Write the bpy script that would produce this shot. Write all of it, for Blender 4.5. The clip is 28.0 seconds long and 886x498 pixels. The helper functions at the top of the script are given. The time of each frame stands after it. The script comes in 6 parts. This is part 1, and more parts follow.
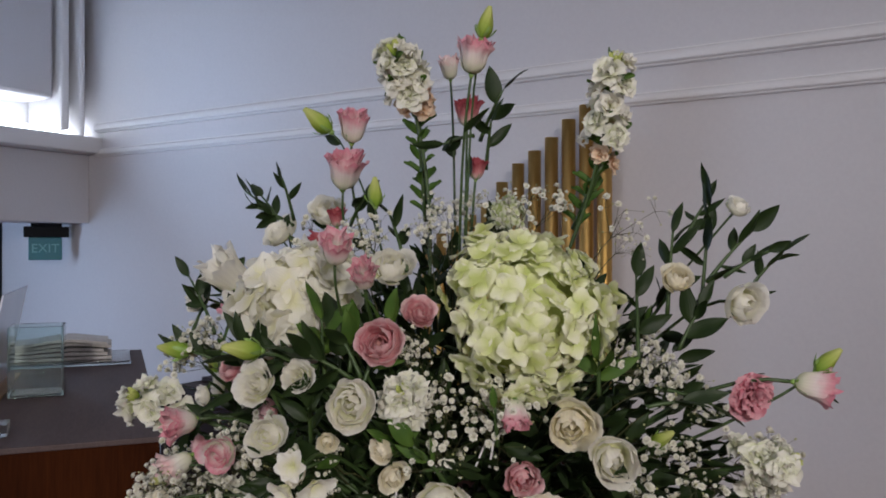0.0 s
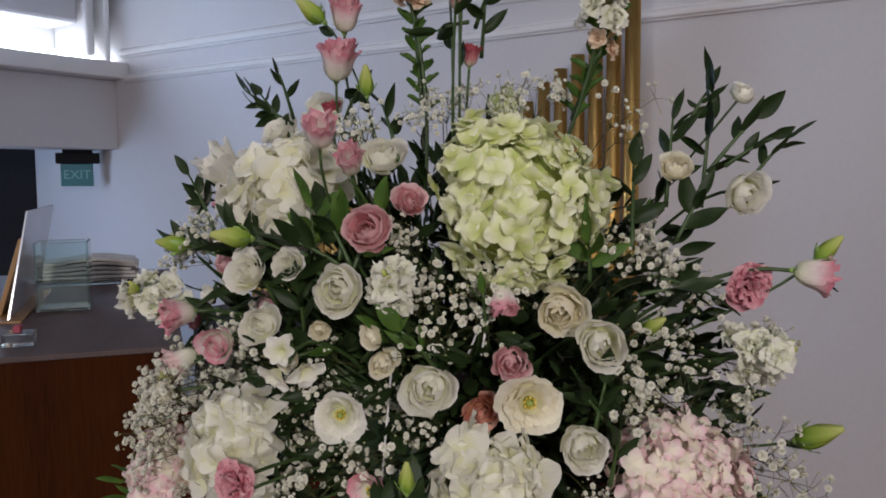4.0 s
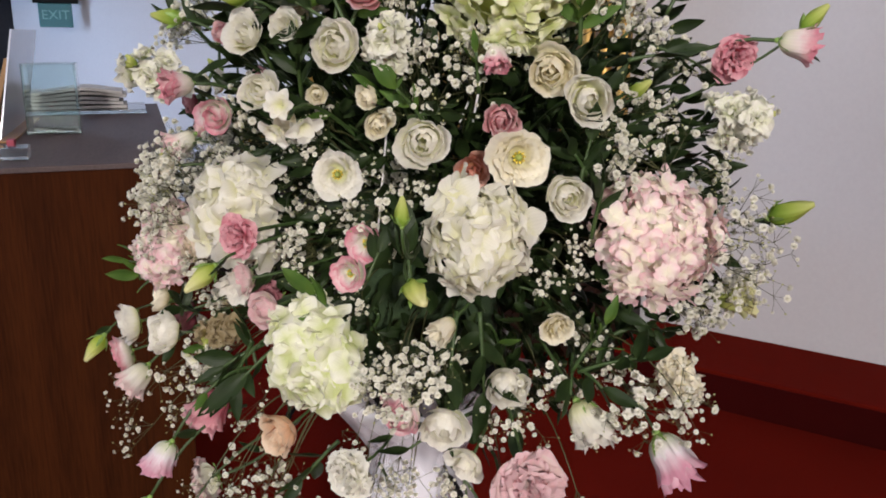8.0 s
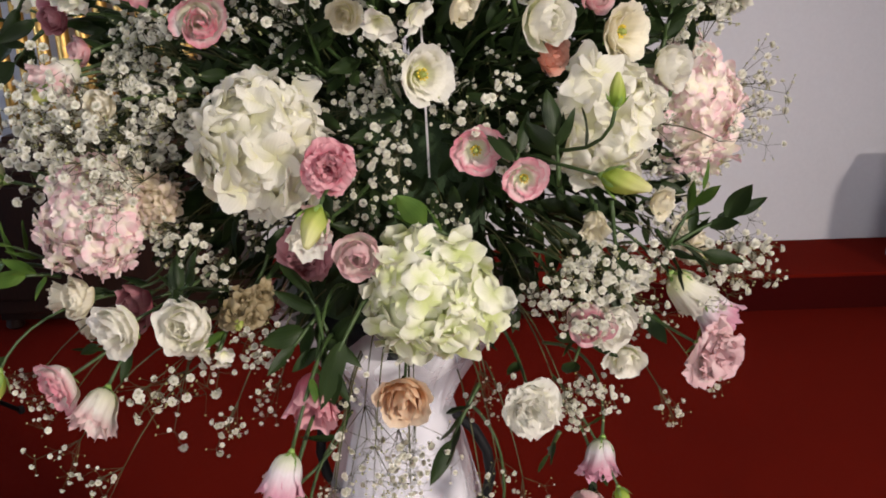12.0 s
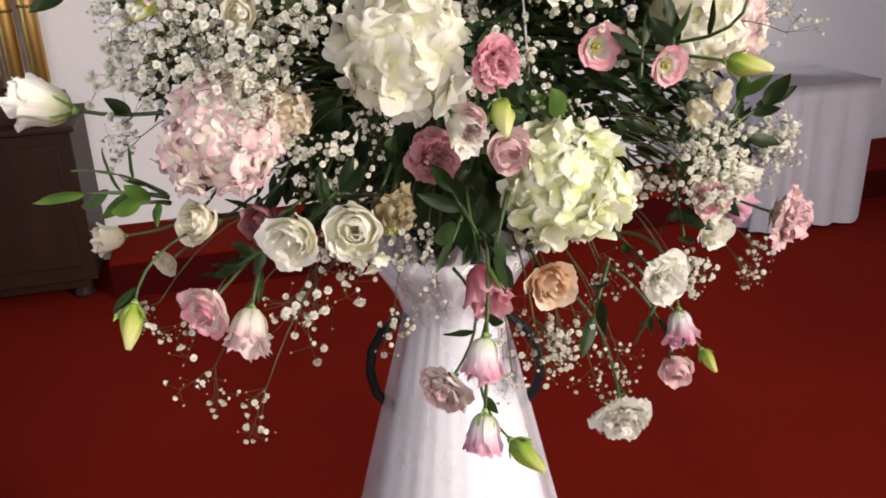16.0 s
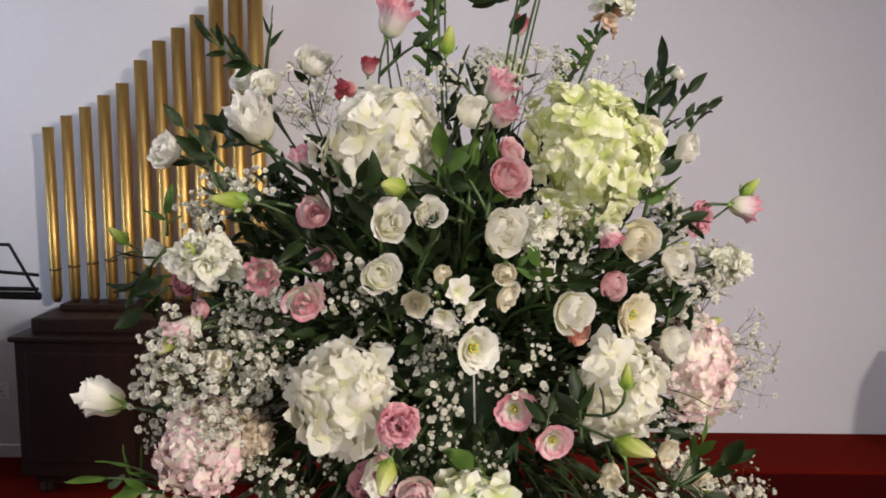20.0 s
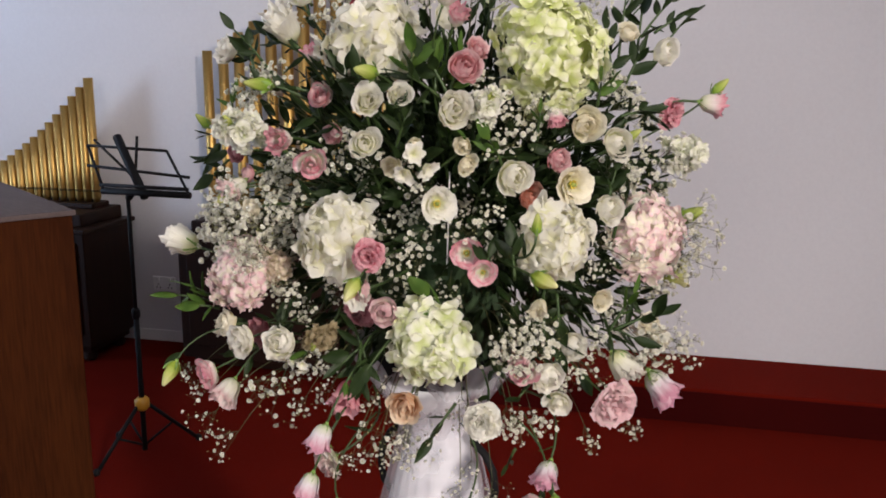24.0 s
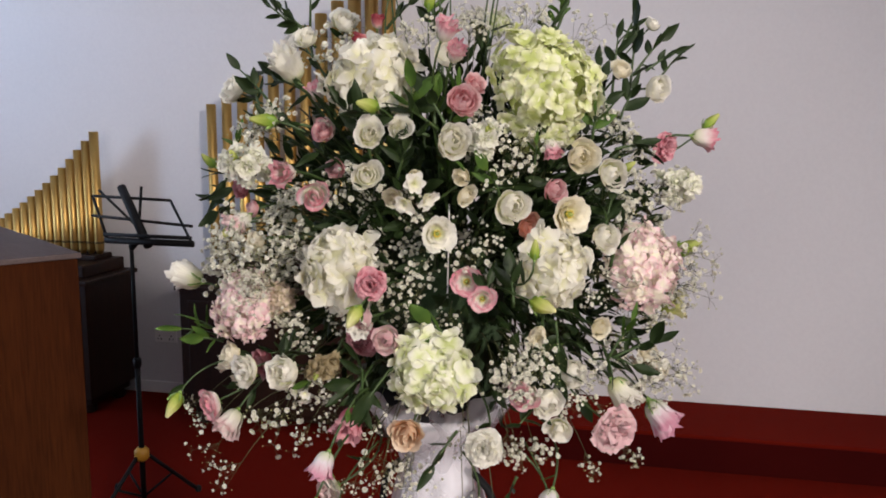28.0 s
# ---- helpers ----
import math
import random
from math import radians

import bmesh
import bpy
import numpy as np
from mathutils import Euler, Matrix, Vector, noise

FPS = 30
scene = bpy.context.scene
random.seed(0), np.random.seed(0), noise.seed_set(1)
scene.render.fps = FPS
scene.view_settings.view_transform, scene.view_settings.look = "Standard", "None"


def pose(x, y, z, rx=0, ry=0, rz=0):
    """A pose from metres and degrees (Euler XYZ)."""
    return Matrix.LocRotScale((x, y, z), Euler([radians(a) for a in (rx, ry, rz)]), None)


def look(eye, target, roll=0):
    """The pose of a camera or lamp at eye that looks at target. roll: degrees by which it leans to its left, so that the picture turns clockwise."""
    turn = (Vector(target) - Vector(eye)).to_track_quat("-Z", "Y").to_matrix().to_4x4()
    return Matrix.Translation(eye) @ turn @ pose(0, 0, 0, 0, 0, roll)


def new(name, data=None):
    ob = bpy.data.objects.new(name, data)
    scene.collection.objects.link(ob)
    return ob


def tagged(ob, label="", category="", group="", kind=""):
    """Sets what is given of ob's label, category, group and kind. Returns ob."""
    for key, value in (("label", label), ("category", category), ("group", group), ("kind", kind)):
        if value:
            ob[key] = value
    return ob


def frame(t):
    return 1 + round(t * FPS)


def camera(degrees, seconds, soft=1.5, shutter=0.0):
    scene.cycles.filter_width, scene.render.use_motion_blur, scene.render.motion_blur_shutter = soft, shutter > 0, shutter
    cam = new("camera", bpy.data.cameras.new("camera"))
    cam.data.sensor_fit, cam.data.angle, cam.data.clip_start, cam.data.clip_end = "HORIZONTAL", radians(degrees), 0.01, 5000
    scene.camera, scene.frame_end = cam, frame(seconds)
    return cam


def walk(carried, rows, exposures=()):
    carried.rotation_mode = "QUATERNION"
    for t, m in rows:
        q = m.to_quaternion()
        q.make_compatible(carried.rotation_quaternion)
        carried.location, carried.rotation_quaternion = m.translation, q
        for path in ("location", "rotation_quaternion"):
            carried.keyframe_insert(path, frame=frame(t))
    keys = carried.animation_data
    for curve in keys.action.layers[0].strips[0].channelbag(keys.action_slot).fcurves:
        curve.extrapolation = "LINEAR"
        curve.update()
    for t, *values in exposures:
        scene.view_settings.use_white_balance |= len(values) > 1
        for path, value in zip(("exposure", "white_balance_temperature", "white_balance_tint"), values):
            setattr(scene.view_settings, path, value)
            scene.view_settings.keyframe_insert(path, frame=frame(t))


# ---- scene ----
cam = camera(56.7, 28.0, soft=1.8)
METRES, EYE, TILT, LEAN, TURN = 1.75, 1.684, 0.0, 0.0, 32.0
ROWS = [
    (0.0, 0.0, 0.0, 0.0, 0.0, 0.0, -0.0),
    (0.5, -0.0009, 0.0028, -0.0007, -0.14, -0.36, 0.05),
    (1.0, 0.0, 0.0022, 0.0002, -0.55, -0.49, 0.11),
    (1.5, 0.0002, 0.0032, -0.0004, -0.89, -0.57, 0.16),
    (2.0, 0.0001, 0.0031, 0.0003, -1.03, -0.66, 0.17),
    (2.5, 0.0017, 0.0031, -0.0004, -0.95, -0.64, 0.15),
    (3.0, 0.0062, 0.0061, -0.0037, -0.61, -0.91, 0.06),
    (3.5, 0.0156, 0.0079, -0.0134, 0.93, -2.78, 0.25),
    (4.0, 0.0214, 0.0051, -0.0214, 2.23, -4.95, 0.35),
    (4.5, 0.0223, -0.0012, -0.0281, 2.93, -7.56, 0.2),
    (6.5, 0.0296, -0.0025, -0.0405, 2.58, -9.78, -0.03),
    (7.0, 0.0297, -0.0071, -0.0504, 2.36, -11.33, -0.47),
    (7.5, 0.0279, -0.0111, -0.0626, 2.2, -13.07, -0.42),
    (8.0, 0.02, -0.0204, -0.0691, 1.56, -14.58, -0.43),
    (8.5, 0.0058, -0.0297, -0.0706, -0.6, -14.83, -0.29),
    (9.0, -0.007, -0.0266, -0.0827, -2.83, -14.51, -0.01),
    (9.5, -0.0248, -0.0235, -0.0876, -5.8, -14.52, 0.22),
    (10.0, -0.0711, -0.0186, -0.0906, -10.13, -14.76, -0.02),
    (10.5, -0.1112, 0.0062, -0.0914, -15.84, -16.19, -0.18),
    (11.0, -0.1565, 0.0457, -0.0953, -22.15, -16.47, -0.14),
    (11.5, -0.1975, 0.0769, -0.0962, -28.15, -17.46, 0.52),
    (12.0, -0.2402, 0.0994, -0.0995, -33.31, -18.54, 1.54),
    (12.5, -0.2729, 0.1109, -0.1023, -35.81, -18.99, 2.33),
    (13.0, -0.2968, 0.122, -0.1034, -36.4, -19.34, 2.51),
    (13.5, -0.3069, 0.137, -0.1062, -37.07, -19.57, 2.09),
    (15.5, -0.3782, 0.1802, -0.1143, -48.57, -21.0, 1.35),
    (16.0, -0.3787, 0.1786, -0.1152, -47.9, -21.95, 1.65),
    (16.5, -0.3781, 0.1739, -0.1085, -46.89, -20.37, 1.81),
    (17.0, -0.3781, 0.1684, -0.1001, -46.03, -18.52, 1.8),
    (17.5, -0.3668, 0.148, -0.0912, -44.72, -16.89, 2.13),
    (18.0, -0.3355, 0.1086, -0.0828, -38.75, -15.24, 2.79),
    (18.5, -0.3167, 0.0837, -0.0748, -34.59, -13.27, 1.89),
    (19.0, -0.3051, 0.0709, -0.0609, -33.16, -11.61, 0.58),
    (19.5, -0.2964, 0.0558, -0.0441, -32.06, -9.66, -0.31),
    (20.0, -0.2934, 0.0369, -0.0289, -31.04, -7.21, -0.22),
    (20.5, -0.2965, 0.0283, -0.0129, -29.95, -4.67, -0.09),
    (22.5, -0.2786, -0.0538, -0.0232, -28.61, -7.94, 2.66),
    (23.0, -0.2449, -0.1037, -0.0347, -22.16, -10.13, 0.62),
    (23.5, -0.2363, -0.1285, -0.046, -20.36, -11.78, -0.25),
    (24.0, -0.239, -0.1338, -0.0523, -19.69, -11.89, -0.62),
    (24.5, -0.2376, -0.1393, -0.0604, -19.95, -11.12, -1.0),
    (25.0, -0.2383, -0.1436, -0.0647, -19.82, -10.89, -0.91),
    (25.5, -0.2382, -0.1425, -0.0673, -19.45, -10.68, -0.79),
    (26.0, -0.2384, -0.1428, -0.0671, -19.41, -10.61, -0.57),
    (26.5, -0.2389, -0.1425, -0.0681, -19.42, -10.51, -0.37),
    (27.0, -0.2405, -0.1445, -0.068, -19.47, -10.46, -0.29),
    (27.5, -0.2425, -0.1482, -0.0675, -19.59, -8.77, -0.14),
    (28.0, -0.2436, -0.1485, -0.0681, -19.7, -8.09, -0.18),
]
EXPOSURES = [
    (0.0, -0.92, 6510, 16), (2.0, -0.95, 6523, 16), (3.0, -1.00, 6530, 16), (4.0, -0.95, 6526, 16), (4.5, -0.79, 6580, 16), (7.0, -0.40, 6613, 16), (9.0, -0.15, 6690, 16),
    (12.0, -0.17, 6880, 16), (13.0, -0.03, 6930, 16), (16.0, 0.31, 6950, 16), (17.0, 0.29, 6940, 16), (19.0, 0.0, 6950, 16), (20.5, -0.22, 6920, 16), (23.0, -0.42, 6850, 16), (24.0, -0.23, 6830, 16), (28.0, -0.22, 6830, 16),
]
walk(cam, [(t, pose(0, 0, EYE, TILT, LEAN, TURN) @ pose(METRES * x, METRES * y, METRES * z, 90 + pitch, roll, yaw)) for t, x, y, z, yaw, pitch, roll in ROWS], EXPOSURES)

# ---- light ----
world = bpy.data.worlds.new("world")
scene.world = world
world.use_nodes = True
sky = world.node_tree.nodes.new("ShaderNodeTexSky")
sky.sky_type, sky.sun_disc, sky.sun_elevation, sky.sun_rotation = "NISHITA", False, radians(40), radians(120)
world.node_tree.links.new(sky.outputs[0], world.node_tree.nodes["Background"].inputs[0])
world.node_tree.nodes["Background"].inputs[1].default_value = 0.08


def area_lamp(name, m, sx, sy, watts, colour):
    data = bpy.data.lights.new(name, "AREA")
    data.shape, data.size, data.size_y, data.energy, data.color = "RECTANGLE", sx, sy, watts, colour
    ob = new(name, data)
    ob.matrix_world = m
    return ob


CEIL = 4.8
area_lamp("ceiling_panel_light", look((-0.9, 1.2, CEIL - 0.03), (-0.9, 1.2, 0)), 1.2, 1.2, 18, (0.96, 0.97, 1.0))
area_lamp("ceiling_panel_light", look((1.2, -0.6, CEIL - 0.03), (1.2, -0.6, 0)), 1.2, 1.2, 18, (0.96, 0.97, 1.0))
# added soft fill from the front with no visible source; the wall there is closed
area_lamp("front_fill_light", look((-0.9, -4.4, 1.9), (-0.5, 1.5, 1.2)), 2.2, 1.6, 140, (0.96, 0.98, 1.0))
area_lamp("cove_light", look((-5.70, 2.4, 2.64), (-5.0, 2.4, 3.4)), 0.16, 2.6, 100, (0.46, 0.68, 1.0))
area_lamp("passage_daylight", look((-6.7, 1.6, 1.5), (-3.0, 3.2, 1.6)), 1.2, 1.9, 140, (0.50, 0.70, 1.0))
# spotlight on the ceiling towards the front, aimed at the flowers
spot_data = bpy.data.lights.new("ceiling_spotlight", "SPOT")
spot_data.energy, spot_data.spot_size, spot_data.spot_blend, spot_data.shadow_soft_size, spot_data.color = 1240, radians(71), 1.0, 0.20, (1.0, 0.955, 0.90)
new("ceiling_spotlight", spot_data).matrix_world = look((2.9, -3.1, 2.95), (-0.15, 1.1, 0.72))


# ---- materials ----
def nodes_of(name):
    mat = bpy.data.materials.new(name)
    mat.use_nodes = True
    nt = mat.node_tree
    return mat, nt, nt.nodes["Principled BSDF"]


def add(nt, kind, **props):
    node = nt.nodes.new(kind)
    for key, value in props.items():
        if key == "operation":
            node.operation = value
        elif key == "wave_type":
            node.wave_type = value
        elif key == "bands_direction":
            node.bands_direction = value
        else:
            node.inputs[key].default_value = value
    return node


def ramp(nt, fac, stops):
    node = nt.nodes.new("ShaderNodeValToRGB")
    el = node.color_ramp.elements
    while len(el) < len(stops):
        el.new(0.5)
    for e, (pos, col) in zip(el, stops):
        e.position, e.color = pos, (*col, 1)
    nt.links.new(fac, node.inputs[0])
    return node


def surface(name, col_a, col_b, rough=0.6, scale=8.0, detail_scale=90.0, bump=0.1, metal=0.0, stretch=(1, 1, 1), spec=0.5, coat=0.0, sheen=0.0):
    """A two-scale noise surface in object space."""
    mat, nt, bsdf = nodes_of(name)
    tc = nt.nodes.new("ShaderNodeTexCoord")
    mp = nt.nodes.new("ShaderNodeMapping")
    mp.inputs["Scale"].default_value = stretch
    nt.links.new(tc.outputs["Object"], mp.inputs[0])
    big = add(nt, "ShaderNodeTexNoise", Scale=scale, Detail=4.0)
    small = add(nt, "ShaderNodeTexNoise", Scale=detail_scale, Detail=6.0)
    for n in (big, small):
        nt.links.new(mp.outputs[0], n.inputs["Vector"])
    mix = add(nt, "ShaderNodeMath", operation="MULTIPLY_ADD")
    mix.inputs[1].default_value = 0.55
    nt.links.new(small.outputs[0], mix.inputs[0])
    half = add(nt, "ShaderNodeMath", operation="MULTIPLY")
    half.inputs[1].default_value = 0.45
    nt.links.new(big.outputs[0], half.inputs[0])
    nt.links.new(half.outputs[0], mix.inputs[2])
    cr = ramp(nt, mix.outputs[0], [(0.3, col_a), (0.7, col_b)])
    nt.links.new(cr.outputs[0], bsdf.inputs["Base Color"])
    bsdf.inputs["Roughness"].default_value = rough
    bsdf.inputs["Metallic"].default_value = metal
    bsdf.inputs["Specular IOR Level"].default_value = spec
    bsdf.inputs["Coat Weight"].default_value = coat
    bsdf.inputs["Sheen Weight"].default_value = sheen
    bsdf.inputs["Sheen Roughness"].default_value = 0.5
    bsdf.inputs["Sheen Tint"].default_value = (*col_b, 1)
    if bump:
        bp = add(nt, "ShaderNodeBump", Strength=bump, Distance=0.01)
        nt.links.new(small.outputs[0], bp.inputs["Height"])
        nt.links.new(bp.outputs[0], bsdf.inputs["Normal"])
    return mat


def petal_material(name, inner, middle, edge, translucent=0.44, at=(0.12, 0.5, 0.92), rough=0.55, vary=0.16, spec=0.25):
    """Petal colour from its base to its rim, with veins along it and a soft glow of light passing through."""
    mat, nt, bsdf = nodes_of(name)
    uv = nt.nodes.new("ShaderNodeUVMap")
    sep = nt.nodes.new("ShaderNodeSeparateXYZ")
    nt.links.new(uv.outputs[0], sep.inputs[0])
    tc = nt.nodes.new("ShaderNodeTexCoord")
    nz = add(nt, "ShaderNodeTexNoise", Scale=3.0, Detail=3.0)
    nt.links.new(tc.outputs["Object"], nz.inputs["Vector"])
    info = nt.nodes.new("ShaderNodeObjectInfo")
    wob = add(nt, "ShaderNodeMath", operation="MULTIPLY_ADD")
    wob.inputs[1].default_value = 0.34
    nt.links.new(nz.outputs[0], wob.inputs[0])
    nt.links.new(sep.outputs["Y"], wob.inputs[2])
    rnd = add(nt, "ShaderNodeMath", operation="MULTIPLY_ADD")
    rnd.inputs[1].default_value = vary
    nt.links.new(info.outputs["Random"], rnd.inputs[0])
    nt.links.new(wob.outputs[0], rnd.inputs[2])
    shift = add(nt, "ShaderNodeMath", operation="SUBTRACT")
    shift.inputs[1].default_value = 0.17 + vary / 2
    nt.links.new(rnd.outputs[0], shift.inputs[0])
    cr = ramp(nt, shift.outputs[0], [(at[0], inner), (at[1], middle), (at[2], edge)])
    vein = add(nt, "ShaderNodeTexWave", wave_type="BANDS", bands_direction="X", Scale=2.6, Distortion=1.2)
    nt.links.new(uv.outputs[0], vein.inputs["Vector"])
    tint = nt.nodes.new("ShaderNodeMixRGB")
    tint.blend_type = "MULTIPLY"
    tint.inputs[0].default_value = 0.035
    nt.links.new(cr.outputs[0], tint.inputs[1])
    nt.links.new(vein.outputs[0], tint.inputs[2])
    nt.links.new(tint.outputs[0], bsdf.inputs["Base Color"])
    bsdf.inputs["Roughness"].default_value = rough
    bsdf.inputs["Specular IOR Level"].default_value = spec
    bp = add(nt, "ShaderNodeBump", Strength=0.08, Distance=0.02)
    nt.links.new(vein.outputs[0], bp.inputs["Height"])
    nt.links.new(bp.outputs[0], bsdf.inputs["Normal"])
    tr = nt.nodes.new("ShaderNodeBsdfTranslucent")
    nt.links.new(tint.outputs[0], tr.inputs[0])
    mixs = nt.nodes.new("ShaderNodeMixShader")
    mixs.inputs[0].default_value = translucent
    nt.links.new(bsdf.outputs[0], mixs.inputs[1])
    nt.links.new(tr.outputs[0], mixs.inputs[2])
    nt.links.new(mixs.outputs[0], nt.nodes["Material Output"].inputs[0])
    return mat


W0 = (0.915, 0.90, 0.825)
PETAL = {
    "white": petal_material("white_petal", (0.80, 0.81, 0.50), (0.91, 0.895, 0.79), W0, translucent=0.5),
    "cream": petal_material("cream_petal", (0.80, 0.75, 0.46), (0.90, 0.85, 0.68), (0.91, 0.87, 0.73)),
    "pinkedge": petal_material("pink_edged_petal", (0.78, 0.80, 0.60), (0.87, 0.78, 0.75), (0.76, 0.30, 0.37), at=(0.1, 0.58, 1.06)),
    "whitepink": petal_material("white_and_pink_petal", (0.80, 0.80, 0.60), (0.88, 0.85, 0.78), (0.84, 0.58, 0.58), at=(0.1, 0.62, 1.0)),
    "pinktip": petal_material("pink_tipped_petal", (0.70, 0.74, 0.54), (0.84, 0.79, 0.81), (0.72, 0.36, 0.46), at=(0.1, 0.48, 0.92)),
    "pink": petal_material("pink_petal", (0.76, 0.46, 0.42), (0.75, 0.36, 0.39), (0.86, 0.62, 0.62)),
    "rose": petal_material("rose_pink_petal", (0.50, 0.11, 0.15), (0.62, 0.17, 0.23), (0.82, 0.46, 0.50)),
    "darkpink": petal_material("dark_pink_petal", (0.30, 0.07, 0.09), (0.42, 0.13, 0.16), (0.60, 0.30, 0.33)),
    "palepink": petal_material("pale_pink_petal", (0.78, 0.66, 0.56), (0.82, 0.66, 0.64), (0.80, 0.54, 0.56)),
    "peach": petal_material("peach_petal", (0.70, 0.36, 0.20), (0.76, 0.36, 0.26), (0.80, 0.46, 0.36)),
    "apricot": petal_material("apricot_petal", (0.70, 0.38, 0.18), (0.82, 0.56, 0.36), (0.86, 0.70, 0.53)),
    "red": petal_material("wilted_red_petal", (0.82, 0.70, 0.62), (0.64, 0.24, 0.25), (0.42, 0.07, 0.09), at=(0.12, 0.52, 0.95)),
    "brown": petal_material("faded_brown_petal", (0.30, 0.24, 0.08), (0.38, 0.30, 0.16), (0.46, 0.38, 0.24)),
    "yellow": petal_material("yellow_green_petal", (0.34, 0.46, 0.06), (0.62, 0.66, 0.20), (0.78, 0.76, 0.42)),
    "green": petal_material("green_bud_petal", (0.24, 0.40, 0.05), (0.42, 0.52, 0.10), (0.60, 0.64, 0.22)),
    "hyd_white": petal_material("white_hydrangea_floret", (0.80, 0.79, 0.54), (0.88, 0.865, 0.745), (0.90, 0.885, 0.805), translucent=0.5),
    "hyd_green": petal_material("green_hydrangea_floret", (0.60, 0.67, 0.24), (0.78, 0.81, 0.47), (0.87, 0.875, 0.67), translucent=0.4, vary=0.5),
    "hyd_pale": petal_material("greenish_white_hydrangea_floret", (0.66, 0.72, 0.34), (0.83, 0.85, 0.62), (0.89, 0.89, 0.77), translucent=0.42, vary=0.4),
    "hyd_pink": petal_material("pink_hydrangea_floret", (0.90, 0.86, 0.70), (0.90, 0.76, 0.73), (0.88, 0.60, 0.63), translucent=0.4, at=(0.1, 0.6, 1.05), vary=0.7),
    "hyd_small": petal_material("pale_hydrangea_floret", (0.50, 0.58, 0.24), (0.78, 0.80, 0.60), (0.82, 0.82, 0.72)),
    "greenwhite": petal_material("greenish_white_petal", (0.58, 0.65, 0.30), (0.81, 0.82, 0.65), (0.87, 0.86, 0.77)),
    "hyd_tan": petal_material("dry_beige_floret", (0.62, 0.52, 0.34), (0.76, 0.66, 0.50), (0.80, 0.66, 0.56), vary=0.4),
    "gyp": petal_material("baby_breath_petal", (0.52, 0.53, 0.26), (0.85, 0.84, 0.735), (0.89, 0.88, 0.79), translucent=0.42, at=(0.06, 0.4, 0.9)),
}
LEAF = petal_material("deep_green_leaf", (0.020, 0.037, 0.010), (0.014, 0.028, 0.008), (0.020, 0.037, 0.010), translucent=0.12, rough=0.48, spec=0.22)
LEAF_LIGHT = petal_material("fresh_green_leaf", (0.075, 0.14, 0.024), (0.055, 0.115, 0.022), (0.08, 0.15, 0.03), translucent=0.25, rough=0.5, spec=0.16)
STEM = surface("green_stem", (0.022, 0.050, 0.012), (0.050, 0.088, 0.022), 0.5, 20, 200, 0.1)
STEM_THIN = surface("thin_olive_stem", (0.040, 0.046, 0.014), (0.085, 0.086, 0.028), 0.6, 30, 200, 0)
CALYX = surface("calyx_green", (0.14, 0.26, 0.05), (0.26, 0.40, 0.10), 0.5, 60, 300, 0.1)
STAMEN = surface("yellow_stamen", (0.62, 0.44, 0.03), (0.76, 0.60, 0.08), 0.6, 60, 300, 0.1)
PISTIL = surface("green_pistil", (0.16, 0.22, 0.04), (0.30, 0.34, 0.08), 0.5, 60, 300, 0.1)
WALL = surface("painted_wall_plaster", (0.605, 0.595, 0.614), (0.65, 0.64, 0.655), 0.75, 0.7, 60, 0.04)
MOULD = surface("white_moulding_paint", (0.74, 0.73, 0.73), (0.78, 0.77, 0.77), 0.55, 2, 60, 0.03)
CARPET = surface("red_carpet", (0.085, 0.0042, 0.0018), (0.142, 0.0078, 0.0032), 0.95, 1.6, 420, 0.6, spec=0.04, sheen=0.35)
# darker copy of the red carpet: the riser's shade is put into this colour
RISER = surface("shaded_red_carpet", (0.030, 0.0016, 0.0014), (0.055, 0.003, 0.0024), 0.95, 1.6, 420, 0.6, spec=0.05)
GOLD = surface("brass_pipe", (0.48, 0.29, 0.085), (0.62, 0.40, 0.135), 0.42, 5, 60, 0.03, metal=1.0, stretch=(1, 1, 0.15))
BRASS_DARK = surface("dark_brass_band", (0.10, 0.06, 0.02), (0.16, 0.10, 0.03), 0.5, 20, 80, 0.05, metal=0.6)
DARKWOOD = surface("dark_stained_wood", (0.012, 0.0048, 0.003), (0.030, 0.0112, 0.006), 0.5, 3, 30, 0.08, stretch=(8, 8, 0.6), spec=0.2)
REDWOOD = surface("red_brown_veneer", (0.020, 0.0046, 0.0011), (0.050, 0.0130, 0.0028), 0.7, 2.2, 26, 0.06, stretch=(9, 9, 0.5), spec=0.05)
TOPWOOD = surface("grey_brown_worktop_laminate", (0.065, 0.048, 0.047), (0.11, 0.082, 0.078), 0.62, 2.0, 30, 0.05, stretch=(1, 7, 7), spec=0.16)
OAK = surface("light_oak_wood", (0.20, 0.10, 0.03), (0.32, 0.17, 0.06), 0.5, 3, 30, 0.06, stretch=(6, 6, 0.6))
BLACK = surface("black_enamel", (0.005, 0.005, 0.006), (0.011, 0.011, 0.012), 0.6, 12, 120, 0.04, spec=0.15)
AMBER = surface("amber_plastic", (0.50, 0.24, 0.02), (0.62, 0.32, 0.04), 0.4, 20, 90, 0.03)
CLOTH = surface("lilac_grey_cloth", (0.33, 0.315, 0.345), (0.41, 0.395, 0.43), 0.75, 5, 140, 0.12)
CERAMIC = surface("white_glazed_ceramic", (0.64, 0.64, 0.675), (0.69, 0.69, 0.72), 0.5, 4, 60, 0.01)
PAPER = surface("paper", (0.40, 0.38, 0.35), (0.58, 0.56, 0.53), 0.8, 10, 80, 0.05)
ACRYLIC = surface("pale_glossy_acrylic", (0.50, 0.54, 0.64), (0.56, 0.60, 0.70), 0.16, 6, 90, 0.01, spec=0.7)
